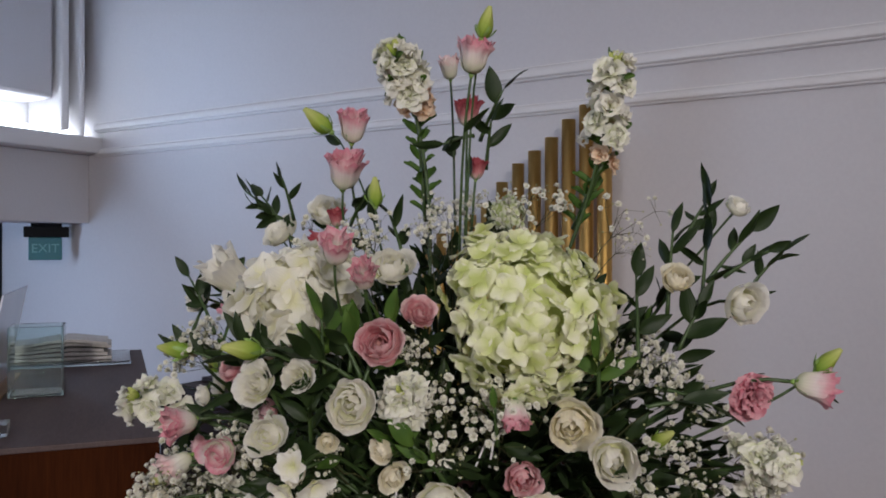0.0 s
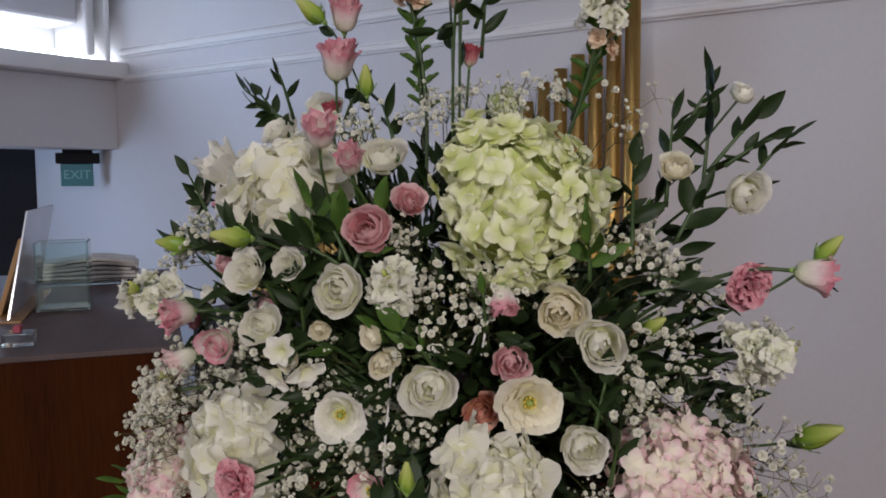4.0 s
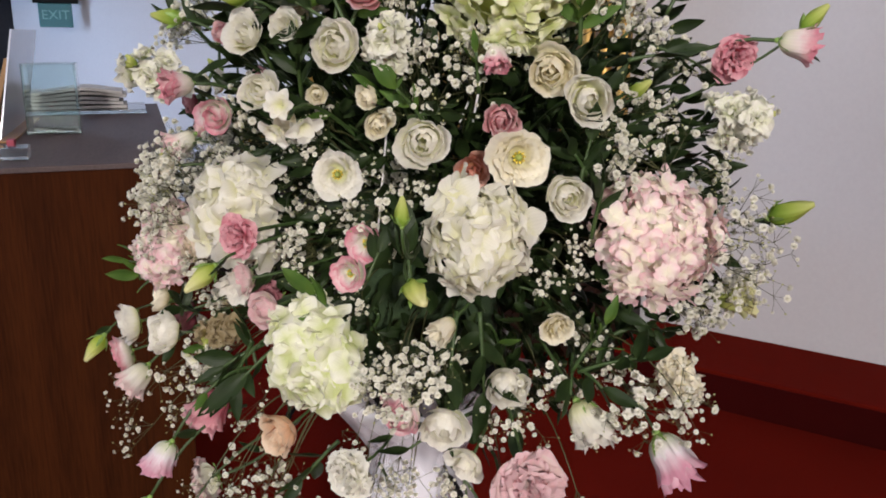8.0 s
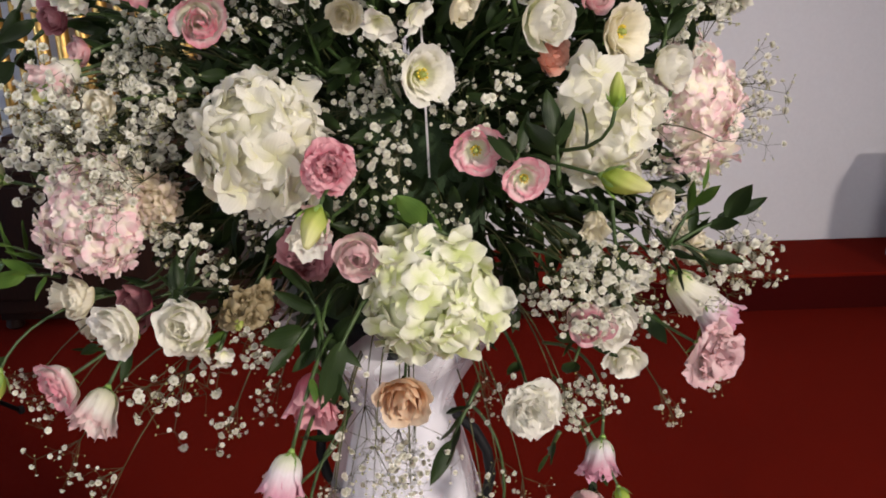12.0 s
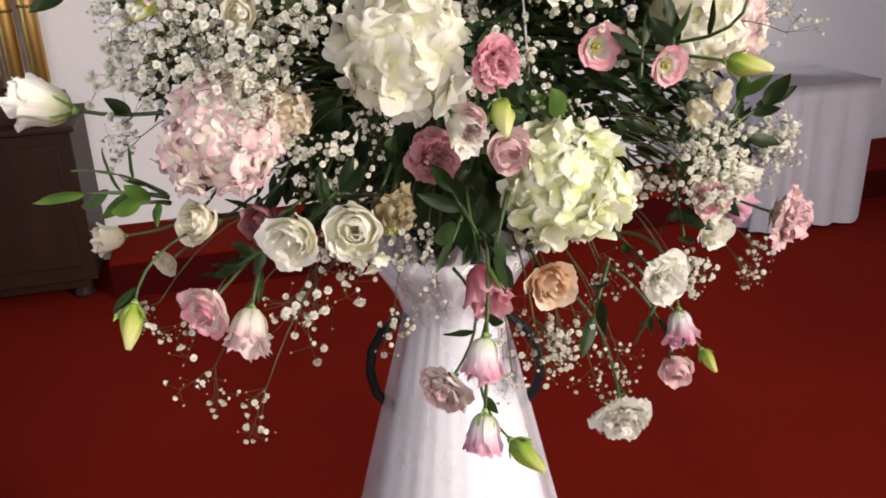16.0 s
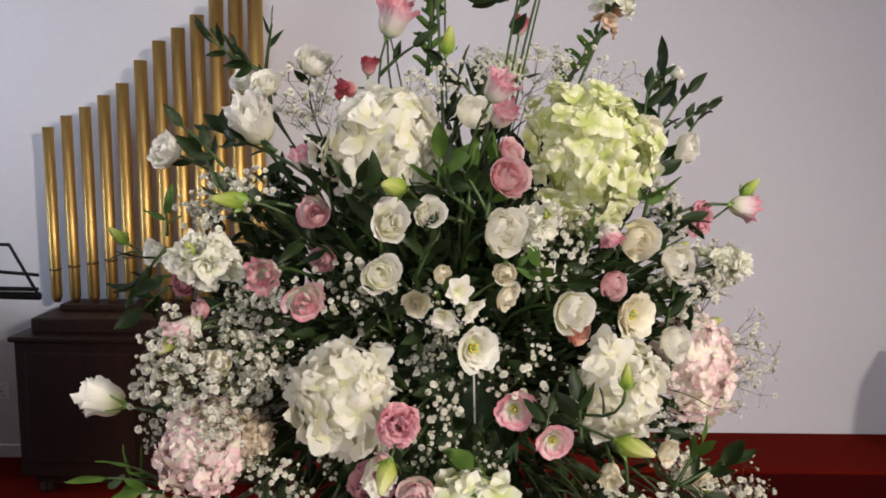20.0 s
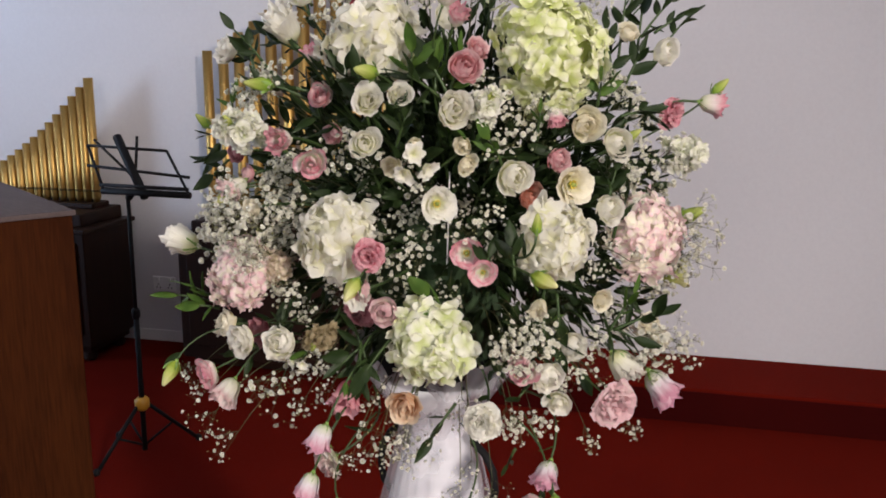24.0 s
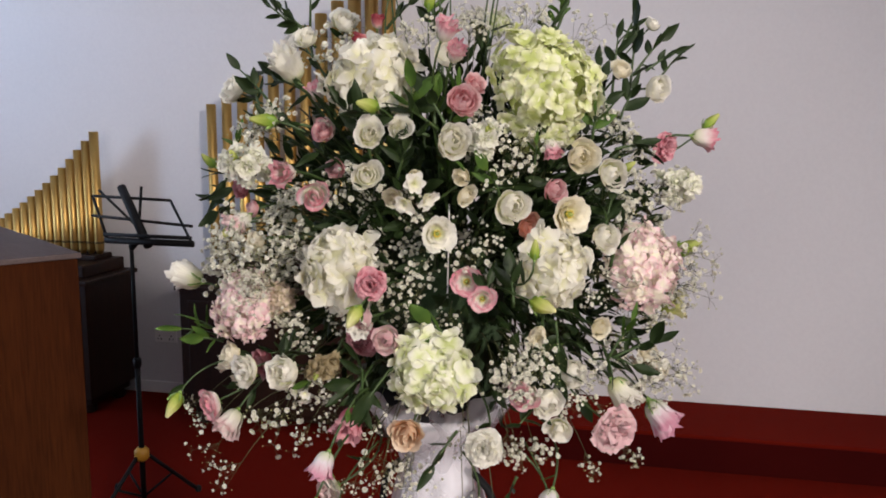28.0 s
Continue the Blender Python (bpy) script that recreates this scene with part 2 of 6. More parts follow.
FOAM = surface("dark_green_foam", (0.012, 0.03, 0.012), (0.03, 0.06, 0.02), 0.9, 12, 150, 0.3)
TEAL = surface("teal_sign_plastic", (0.010, 0.15, 0.18), (0.014, 0.19, 0.22), 0.4, 6, 60, 0.0)
# near-black colour that stands for the darkness of the unlit doorway
VOID = surface("unlit_doorway_black", (0.012, 0.012, 0.016), (0.02, 0.02, 0.025), 0.8, 3, 30, 0.0)


def glass_material(name, tint, rough=0.02):
    mat, nt, bsdf = nodes_of(name)
    bsdf.inputs["Base Color"].default_value = (*tint, 1)
    bsdf.inputs["Transmission Weight"].default_value = 1.0
    bsdf.inputs["Roughness"].default_value = rough
    bsdf.inputs["IOR"].default_value = 1.45
    return mat


GLASS = glass_material("clear_green_edged_glass", (0.86, 0.95, 0.93))


def tulle_material():
    mat, nt, bsdf = nodes_of("white_tulle")
    bsdf.inputs["Base Color"].default_value = (0.82, 0.81, 0.86, 1)
    bsdf.inputs["Roughness"].default_value = 0.7
    tr = nt.nodes.new("ShaderNodeBsdfTransparent")
    tc = nt.nodes.new("ShaderNodeTexCoord")
    nz = add(nt, "ShaderNodeTexNoise", Scale=14.0, Detail=3.0)
    nt.links.new(tc.outputs["Object"], nz.inputs["Vector"])
    mr = nt.nodes.new("ShaderNodeMapRange")
    for key, value in ((1, 0.3), (2, 0.7), (3, 0.26), (4, 0.36)):
        mr.inputs[key].default_value = value
    nt.links.new(nz.outputs[0], mr.inputs[0])
    mixs = nt.nodes.new("ShaderNodeMixShader")
    nt.links.new(mr.outputs[0], mixs.inputs[0])
    nt.links.new(tr.outputs[0], mixs.inputs[1])
    nt.links.new(bsdf.outputs[0], mixs.inputs[2])
    nt.links.new(mixs.outputs[0], nt.nodes["Material Output"].inputs[0])
    return mat


TULLE = tulle_material()


def glow_material(name, colour, strength):
    mat, nt, bsdf = nodes_of(name)
    bsdf.inputs["Base Color"].default_value = (0.10 + 0.5 * (strength > 1), 0.34 + 0.3 * (strength > 1), 0.37 + 0.3 * (strength > 1), 1)
    bsdf.inputs["Emission Color"].default_value = (*colour, 1)
    bsdf.inputs["Emission Strength"].default_value = strength
    return mat


LED = glow_material("cove_tube_glow", (0.80, 0.91, 1.0), 22.0)
SIGN_GLOW = glow_material("sign_letters_glow", (0.25, 0.70, 0.75), 0.09)


# ---- mesh helpers ----
def make_mesh(name, verts, faces, mat, uvs=None, smooth=True):
    me = bpy.data.meshes.new(name)
    me.from_pydata([tuple(v) for v in verts], [], faces)
    if uvs is not None:
        layer = me.uv_layers.new(name="UVMap")
        idx = np.zeros(len(me.loops), dtype=np.int32)
        me.loops.foreach_get("vertex_index", idx)
        layer.data.foreach_set("uv", np.asarray(uvs, dtype=np.float32)[idx].ravel())
    me.materials.append(mat)
    if smooth:
        me.polygons.foreach_set("use_smooth", [True] * len(me.polygons))
    me.update()
    return me


def child(name, me, parent, m=None, label=""):
    ob = new(name, me)
    ob.parent = parent
    if m is not None:
        ob.matrix_basis = m
    if label:
        ob["label"] = label
    return ob


def part(name, bm, material, parent=None, label="", smooth=False, m=None):
    me = bpy.data.meshes.new(name)
    bm.to_mesh(me)
    bm.free()
    me.materials.append(material)
    if smooth:
        me.polygons.foreach_set("use_smooth", [True] * len(me.polygons))
    ob = new(name, me)
    if parent is not None:
        ob.parent = parent
    if m is not None:
        ob.matrix_basis = m
    if label:
        ob["label"] = label
    return ob


def box_bm(x0, y0, z0, x1, y1, z1, bevel=0.004, bm=None):
    bm = bm or bmesh.new()
    made = bmesh.ops.create_cube(bm, size=1.0)["verts"]
    for v in made:
        v.co = Vector(((x0 + x1) / 2 + v.co.x * (x1 - x0), (y0 + y1) / 2 + v.co.y * (y1 - y0), (z0 + z1) / 2 + v.co.z * (z1 - z0)))
    if bevel:
        edges = list({e for v in made for e in v.link_edges})
        bmesh.ops.bevel(bm, geom=edges, offset=bevel, segments=2, affect="EDGES", profile=0.5)
    return bm


def lathe_bm(profile, n=28, cx=0, cy=0):
    bm = bmesh.new()
    rings = []
    for r, z in profile:
        rings.append([bm.verts.new((cx + r * math.cos(2 * math.pi * k / n), cy + r * math.sin(2 * math.pi * k / n), z)) for k in range(n)])
    for a, b in zip(rings, rings[1:]):
        for k in range(n):
            bm.faces.new((a[k], a[(k + 1) % n], b[(k + 1) % n], b[k]))
    bm.faces.new(rings[0][::-1])
    bm.faces.new(rings[-1])
    return bm


def tube_data(points, r0, r1, sides=6, verts=None, faces=None):
    """A tapered tube along points, appended to verts and faces."""
    verts = [] if verts is None else verts
    faces = [] if faces is None else faces
    base, n = len(verts), len(points)
    side = Vector((0.31, 0.55, 0.77))
    for i, p in enumerate(points):
        d = (Vector(points[min(i + 1, n - 1)]) - Vector(points[max(i - 1, 0)])).normalized()
        u = d.cross(side).normalized()
        w = d.cross(u)
        r = r0 + (r1 - r0) * i / max(1, n - 1)
        for k in range(sides):
            a = 2 * math.pi * k / sides
            verts.append(Vector(p) + u * (r * math.cos(a)) + w * (r * math.sin(a)))
    for i in range(n - 1):
        for k in range(sides):
            k2 = (k + 1) % sides
            faces.append((base + i * sides + k, base + i * sides + k2, base + (i + 1) * sides + k2, base + (i + 1) * sides + k))
    faces.append(tuple(base + k for k in range(sides))[::-1])
    faces.append(tuple(base + (n - 1) * sides + k for k in range(sides)))
    return verts, faces


def tube_bm(points, radius, sides=10):
    bm = bmesh.new()
    verts, faces = tube_data(points, radius, radius, sides)
    vs = [bm.verts.new(v) for v in verts]
    for f in faces:
        bm.faces.new([vs[i] for i in f])
    return bm


def bezier(a, b, c, n=8):
    return [a * (1 - t) ** 2 + b * (2 * t * (1 - t)) + c * t * t for t in (i / (n - 1) for i in range(n))]


def thing(name, label, category, group="", kind="", at=(0, 0, 0)):
    ob = new(name)
    ob.empty_display_size = 0.02
    ob.location = at
    return tagged(ob, label, category, group, kind)


# ---- setting ----
BACK, LEFT, RIGHT, FRONT = 3.89, -5.5, 3.6, -4.5


def structure(name, bm, mat, label, category, smooth=False):
    return tagged(part(name, bm, mat, None, "", smooth), label, category, kind="structure")


structure("floor", box_bm(-9, FRONT - 0.2, -0.2, RIGHT + 0.2, BACK + 0.2, 0, 0), CARPET, "deep red carpeted floor, slightly worn", "floor")
structure("wall_north", box_bm(-9, BACK, -0.2, RIGHT + 0.2, BACK + 0.2, CEIL + 0.2, 0), WALL, "pale lilac-white painted plaster wall behind the organ pipes", "wall")
structure("wall_south", box_bm(-9, FRONT - 0.2, -0.2, RIGHT + 0.2, FRONT, CEIL + 0.2, 0), WALL, "plain pale painted wall", "wall")
structure("wall_east", box_bm(RIGHT, FRONT, -0.2, RIGHT + 0.2, BACK, CEIL + 0.2, 0), WALL, "plain pale painted wall", "wall")
structure("wall_west", box_bm(-9.2, FRONT - 0.2, -0.2, -9, BACK + 0.2, CEIL + 0.2, 0), WALL, "plain pale painted wall", "wall")
structure("ceiling", box_bm(-9, FRONT, CEIL, RIGHT, BACK, CEIL + 0.2, 0), WALL, "plain white painted ceiling", "ceiling")


def moulding(z, depth, height):
    """A plaster rail along the wall: a swelling face over a flat underside; z: its lower edge."""
    bm = bmesh.new()
    line = [(-0.001, 0.0), (0.55 * depth, 0.004), (0.60 * depth, 0.012), (0.90 * depth, 0.014), (depth, 0.020), (depth, 0.030)]
    for k in range(1, 9):
        t = k / 8
        line.append((depth * (0.12 + 0.88 * math.cos(0.5 * math.pi * t)), 0.030 + (height - 0.036) * math.sin(0.5 * math.pi * t)))
    line += [(0.12 * depth, height), (-0.001, height)]
    rows = [[bm.verts.new((x, BACK - d, z + h)) for d, h in line] for x in (LEFT, RIGHT)]
    for k in range(len(line) - 1):
        bm.faces.new((rows[0][k], rows[1][k], rows[1][k + 1], rows[0][k + 1]))
    return bm


structure("trim", moulding(2.377, 0.04, 0.065), MOULD, "white plaster picture rail moulding along the wall", "moulding", False)
structure("trim", moulding(2.558, 0.05, 0.08), MOULD, "white plaster cornice moulding along the wall", "moulding", False)
structure("baseboard", box_bm(-8.9, BACK - 0.012, 0, -1.4, BACK - 0.001, 0.07, 0.003), MOULD, "low white painted skirting board", "skirting board")

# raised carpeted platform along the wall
# thin riser strip in the darkened carpet, standing in for shade
structure("step_riser", box_bm(-1.245, 3.382, 0, RIGHT - 0.004, 3.3885, 0.155, 0.002), RISER, "red carpet riser of the raised step, its shade painted into the colour", "step")
structure("platform_step", box_bm(-1.25, 3.39, 0, RIGHT - 0.002, BACK - 0.001, 0.17, 0.008), CARPET, "raised step covered in red carpet along the wall", "step")

# bulkhead with a light cove at the far end of the wall
structure("bulkhead", box_bm(-6.05, FRONT, 1.88, -5.62, BACK - 0.001, 2.40, 0.006), WALL, "pale painted bulkhead over the passage", "bulkhead")
structure("trim", box_bm(-5.998, FRONT, 2.402, LEFT + 0.05, BACK - 0.002, 2.52, 0.012), MOULD, "white lip of the light cove", "moulding")
structure("cove_back", box_bm(-6.05, FRONT, 2.401, -6.0, BACK - 0.003, CEIL - 0.002, 0.002), MOULD, "white back of the light cove", "cove")
cove = thing("cove_tube_light", "bright cool-white tube hidden in the ceiling cove", "light")
part("tube", tube_bm([Vector((-5.70, 0.4, 2.56)), Vector((-5.70, 3.86, 2.56))], 0.03, 12), LED, cove)
structure("cove_panel", box_bm(-5.98, FRONT, 2.78, -5.60, BACK - 0.30, CEIL - 0.002, 0.03), WALL, "framed ceiling panel above the cove", "ceiling panel")
structure("trim", box_bm(-5.99, BACK - 0.27, 2.56, -5.56, BACK - 0.20, CEIL - 0.004, 0.02), MOULD, "white ribbed corner moulding", "moulding")
structure("trim", box_bm(-5.99, BACK - 0.14, 2.525, -5.52, BACK - 0.10, CEIL - 0.006, 0.015), MOULD, "white ribbed corner moulding", "moulding")
# plain sheet across the passage; the doorway's gloom is only its black colour
structure("passage_wall", box_bm(-6.9, FRONT, 0, -6.8, BACK - 0.002, CEIL - 0.003, 0), VOID, "passage wall coloured near-black to stand for the unlit doorway", "wall")


# ---- organ pipes and cabinets ----
def pipe(parent, x, y, z0, z1, r, band):
    """An open-topped brass pipe with a mouth band."""
    prof_out = [(r * 0.55, z0), (r, z0 + 0.03), (r, z1), (r * 0.88, z1), (r * 0.86, z1 - 0.05)]
    ob = part("pipe", lathe_bm(prof_out, 20, x, y), GOLD, parent, "", True)
    for p in ob.data.polygons:
        p.use_smooth = len(p.vertices) == 4
    part("mouth_band", lathe_bm([(r + 0.0015, band - 0.006), (r + 0.003, band), (r + 0.0015, band + 0.006)], 20, x, y), BRASS_DARK, ob, "dark band round the pipe", True)


rank = thing("organ_pipe_rank", "rising row of polished brass organ pipes on a dark cabinet", "organ pipes", "organ pipe ranks")
for i, top in enumerate((1.712, 1.766, 1.807, 1.862, 1.919, 2.025, 2.114, 2.173, 2.233, 2.314, 2.376, 2.478)):
    pipe(rank, -2.427 + 0.0917 * i, 3.72, 0.862, top, 0.026 + 0.0009 * i, 1.025 + 0.016 * i)
low_rank = thing("organ_pipe_rank", "close-set rising row of short brass organ pipes", "organ pipes", "organ pipe ranks")
for i in range(16):
    pipe(low_rank, -3.159 - 0.054 * i, 3.72, 0.862, 1.562 - 0.0515 * i + 0.00125 * i * max(0, i - 4) * 0.9, 0.0255 - 0.0003 * i, 0.93)


def cabinet(x0, x1, y0, label):
    cab = thing("organ_cabinet", label, "cabinet", "organ cabinets")
    part("body", box_bm(x0, y0, 0.10, x1, 3.86, 0.74, 0.006), DARKWOOD, cab)
    part("cornice", box_bm(x0 - 0.02, y0 - 0.02, 0.74, x1 + 0.02, 3.865, 0.765, 0.006), DARKWOOD, cab)
    part("top", box_bm(x0 + 0.05, y0 + 0.06, 0.765, x1 - 0.05, 3.84, 0.835, 0.008), DARKWOOD, cab)
    part("pipe_block", box_bm(x0 + 0.10, 3.64, 0.835, x1 - 0.10, 3.80, 0.865, 0.006), DARKWOOD, cab)
    n = 2
    w = (x1 - x0) / n
    for k in range(n):
        part("panel", box_bm(x0 + w * k + 0.05, y0 - 0.012, 0.17, x0 + w * (k + 1) - 0.05, y0 + 0.002, 0.69, 0.006), DARKWOOD, cab)
    part("plinth", box_bm(x0 + 0.04, y0 + 0.05, 0.05, x1 - 0.04, 3.82, 0.10, 0.004), DARKWOOD, cab)
    for fx in (x0 + 0.08, x1 - 0.08):
        for fy in (y0 + 0.09, 3.76):
            part("foot", lathe_bm([(0.03, 0), (0.042, 0.012), (0.035, 0.05)], 16, fx, fy), DARKWOOD, cab)


cabinet(-2.48, -1.30, 3.40, "dark stained wooden cabinet carrying a rank of organ pipes")
cabinet(-4.20, -3.035, 3.40, "dark stained wooden cabinet under the short organ pipes")

# ---- music stand ----
stand = thing("music_stand", "black folding metal music stand with an open wire desk", "music stand")
SX, SY = -2.15, 2.492


def rod(name, a, b, r, mat, parent, sides=8):
    return part(name, tube_bm([Vector(a), Vector(b)], r, sides), mat, parent, "", True)


rod("lower_tube", (SX, SY, 0.02), (SX, SY, 0.62), 0.011, BLACK, stand, 12)
rod("upper_tube", (SX, SY, 0.60), (SX, SY, 1.12), 0.008, BLACK, stand, 12)
part("collar", lathe_bm([(0.018, 0.20), (0.03, 0.212), (0.03, 0.245), (0.018, 0.258)], 14, SX, SY), AMBER, stand, "amber plastic leg collar", True)
part("clamp_ring", lathe_bm([(0.013, 0.60), (0.017, 0.61), (0.017, 0.635), (0.012, 0.645)], 14, SX, SY), BLACK, stand, "", True)
for ang in (250, 50, 150):
    c, s = math.cos(radians(ang)), math.sin(radians(ang))
    leg = rod("leg", (SX + 0.02 * c, SY + 0.02 * s, 0.225), (SX + 0.23 * c, SY + 0.23 * s, 0.012), 0.008, BLACK, stand)
    rod("leg_brace", (SX, SY, 0.04), (SX + 0.125 * c, SY + 0.125 * s, 0.115), 0.005, BLACK, stand)
    part("rubber_foot", lathe_bm([(0.012, 0.0), (0.014, 0.012), (0.010, 0.025)], 10, SX + 0.235 * c, SY + 0.235 * s), BLACK, leg, "black rubber foot")
# the desk of the stand: a lip, a spine and wire arms, turned a little to the viewer's side
TRAY = Matrix.Translation((SX + 0.03, SY - 0.01, 1.125)) @ Matrix.Rotation(radians(-4), 4, "Z") @ Matrix.Rotation(radians(-24), 4, "X")


def tray_point(x, z, y=0.0):
    return TRAY @ Vector((x, y, z))


part("lip", tube_bm([tray_point(-0.135, 0.0, -0.01), tray_point(0.265, 0.0, -0.01)], 0.014, 8), BLACK, stand, "", True)
part("lip_edge", tube_bm([tray_point(-0.135, 0.018, -0.03), tray_point(0.265, 0.018, -0.03)], 0.008, 8), BLACK, stand, "", True)
part("spine", tube_bm([tray_point(0.06, -0.015), tray_point(-0.03, 0.10), tray_point(-0.13, 0.232)], 0.018, 8), BLACK, stand, "thick black hinge spine", True)
for name, a, b in (("arm", (-0.26, 0.19), (-0.135, 0.0)), ("arm", (-0.26, 0.19), (0.115, 0.18)), ("arm", (0.115, 0.18), (0.25, 0.01)), ("arm", (-0.24, 0.105), (0.24, 0.075)),
                   ("arm", (-0.235, 0.215), (-0.02, 0.07)), ("arm", (-0.035, 0.235), (-0.01, 0.10))):
    part(name, tube_bm([tray_point(*a), tray_point(*b)], 0.006, 6), BLACK, stand, "", True)
rod("tilt_bracket", (SX, SY, 1.10), (SX + 0.03, SY - 0.005, 1.13), 0.014, BLACK, stand)

# ---- console desk with its glass stand ----
DX = Vector((-0.806, 0.592, 0))
DY = Vector((-0.592, -0.806, 0))
CORNER = Vector((-1.364, 1.120, 0))
DESK = Matrix(((DX.x, DY.x, 0, CORNER.x), (DX.y, DY.y, 0, CORNER.y), (0, 0, 1, 0), (0, 0, 0, 1)))
desk = thing("console_desk", "tall red-brown wooden console with a grey-brown worktop", "desk")
desk.matrix_basis = DESK
part("front_panel", box_bm(0.012, 0.012, 0.06, 0.035, 1.9, 1.290, 0.003), REDWOOD, desk)
part("side_panel", box_bm(0.036, 0.012, 0.06, 1.55, 0.035, 1.290, 0.003), REDWOOD, desk)
part("back_panel", box_bm(1.525, 0.036, 0.06, 1.55, 1.9, 1.290, 0.003), REDWOOD, desk)
part("end_panel", box_bm(0.036, 1.877, 0.06, 1.524, 1.9, 1.290, 0.003), REDWOOD, desk)
part("plinth", box_bm(0.04, 0.04, 0.0, 1.52, 1.86, 0.06, 0.003), DARKWOOD, desk)
part("worktop", box_bm(0.006, 0.006, 1.2902, 1.565, 1.915, 1.302, 0.002), TOPWOOD, desk)


def desk_box(name, x0, y0, z0, x1, y1, z1, mat, parent=None, label="", bevel=0.002):
    ob = part(name, box_bm(x0, y0, z0, x1, y1, z1, bevel), mat, parent, label, m=DESK if parent is None else None)
    return ob


case = thing("glass_box", "open box of clear greenish glass panes on the console", "glass box")
case.matrix_basis = DESK
G0, G1, H0, H1 = 0.578, 0.70, 0.222, 0.352
Z0, Z1 = 1.3045, 1.484
for nm, b in (("pane", (G0, H0, Z0, G0 + 0.006, H1, Z1)), ("pane", (G1 - 0.006, H0, Z0, G1, H1, Z1)), ("pane", (G0 + 0.007, H0, Z0, G1 - 0.007, H0 + 0.006, Z1)), ("pane", (G0 + 0.007, H1 - 0.006, Z0, G1 - 0.007, H1, Z1)), ("base_pane", (G0 + 0.007, H0 + 0.007, Z0, G1 - 0.007, H1 - 0.007, Z0 + 0.006))):
    desk_box(nm, *b, GLASS, case, "", 0.001)
plate = tagged(desk_box("glass_plate", 1.14, 0.05, 1.304, 1.46, 0.44, 1.316, GLASS), "thick clear glass plate lying on the console", "glass plate")
book = thing("booklet_stack", "stack of worn cream paper booklets on the glass plate", "booklets")
book.matrix_basis = DESK
for k in range(5):
    z = 1.3175 + 0.011 * k
    bm = bmesh.new()
    rows = []
    for i in range(9):
        t = i / 8
        y = 0.11 + 0.012 * ((k * 7) % 3) + 0.30 * t
        lift = 0.004 * k * math.sin(3.0 * t + 0.3) ** 2
        x0, x1 = 1.20 + 0.006 * ((k * 5) % 4), 1.41 - 0.007 * ((k * 3) % 4)
        rows.append([bm.verts.new((x0, y, z + lift)), bm.verts.new((x0, y, z + 0.0095 + lift)), bm.verts.new((x1, y, z + 0.0095 + lift)), bm.verts.new((x1, y, z + lift))])
    for a, b in zip(rows, rows[1:]):
        for j in range(4):
            bm.faces.new((a[j], a[(j + 1) % 4], b[(j + 1) % 4], b[j]))
    bm.faces.new(rows[0])
    bm.faces.new(rows[-1][::-1])
    bmesh.ops.recalc_face_normals(bm, faces=bm.faces)
    part("booklet", bm, PAPER, book)

music_rest = thing("music_rest", "leaning pale board on a wooden rest on the console", "music rest")


def slab_bm(a, b, up, thick):
    """A thin upright board on the line from a to b, its sides along up."""
    a, b, up = Vector(a), Vector(b), Vector(up)
    out = (b - a).cross(up).normalized() * thick
    bm = bmesh.new()
    front = [bm.verts.new(q) for q in (a, b, b + up, a + up)]
    back = [bm.verts.new(q + out) for q in (a, b, b + up, a + up)]
    bm.faces.new(front)
    bm.faces.new(back[::-1])
    for k in range(4):
        bm.faces.new((front[k], back[k], back[(k + 1) % 4], front[(k + 1) % 4]))
    bmesh.ops.recalc_face_normals(bm, faces=bm.faces)
    return bm


part("board", slab_bm((0.45, 0.400, 1.3085), (1.034, 0.400, 1.3085), (0.056, -0.045, 0.262), 0.004), ACRYLIC, music_rest, "pale glossy acrylic sheet", m=DESK)
part("rest", box_bm(-0.14, -0.006, 0, 0.12, 0.006, 0.20, 0.002), OAK, music_rest, m=DESK @ Matrix.Translation((0.66, 0.43, 1.308)) @ Matrix.Rotation(radians(17), 4, "X"))
part("foot_rail", box_bm(0.42, 0.365, 1.3021, 1.04, 0.47, 1.308, 0.002), OAK, music_rest, m=DESK)

block = thing("acrylic_block", "small clear acrylic block with a red and white picture", "ornament")
desk_box("block", 0.10, 0.30, 1.304, 0.16, 0.36, 1.330, GLASS, block).matrix_basis = DESK
desk_box("red_insert", 0.115, 0.325, 1.331, 0.145, 0.34, 1.345, PETAL["rose"], block).matrix_basis = DESK

# ---- exit sign ----
sign = thing("exit_sign", "teal illuminated box sign reading EXIT under the bulkhead", "exit sign")
SIGN = Matrix.Translation((-5.87, 3.69, 1.69)) @ Matrix.Rotation(radians(58), 4, "Z") @ Matrix.Scale(0.82, 4)
part("box", box_bm(-0.14, -0.03, -0.11, 0.14, 0.03, 0.10, 0.006), TEAL, sign, m=SIGN)
part("bracket", box_bm(-0.18, -0.05, 0.101, 0.20, 0.05, 0.20, 0.006), BLACK, sign, m=SIGN)
part("hanger", box_bm(-0.12, -0.03, 0.199, 0.14, 0.03, 0.26, 0.003), BLACK, sign, m=SIGN)
curve = bpy.data.curves.new("lettering", "FONT")
curve.body, curve.size, curve.align_x, curve.align_y, curve.extrude = "EXIT", 0.115, "CENTER", "CENTER", 0.001
curve.materials.append(SIGN_GLOW)
letters = new("lettering", curve)
letters.parent = sign
letters.matrix_basis = SIGN @ Matrix.Translation((0, -0.0325, -0.005)) @ Matrix.Rotation(radians(90), 4, "X")

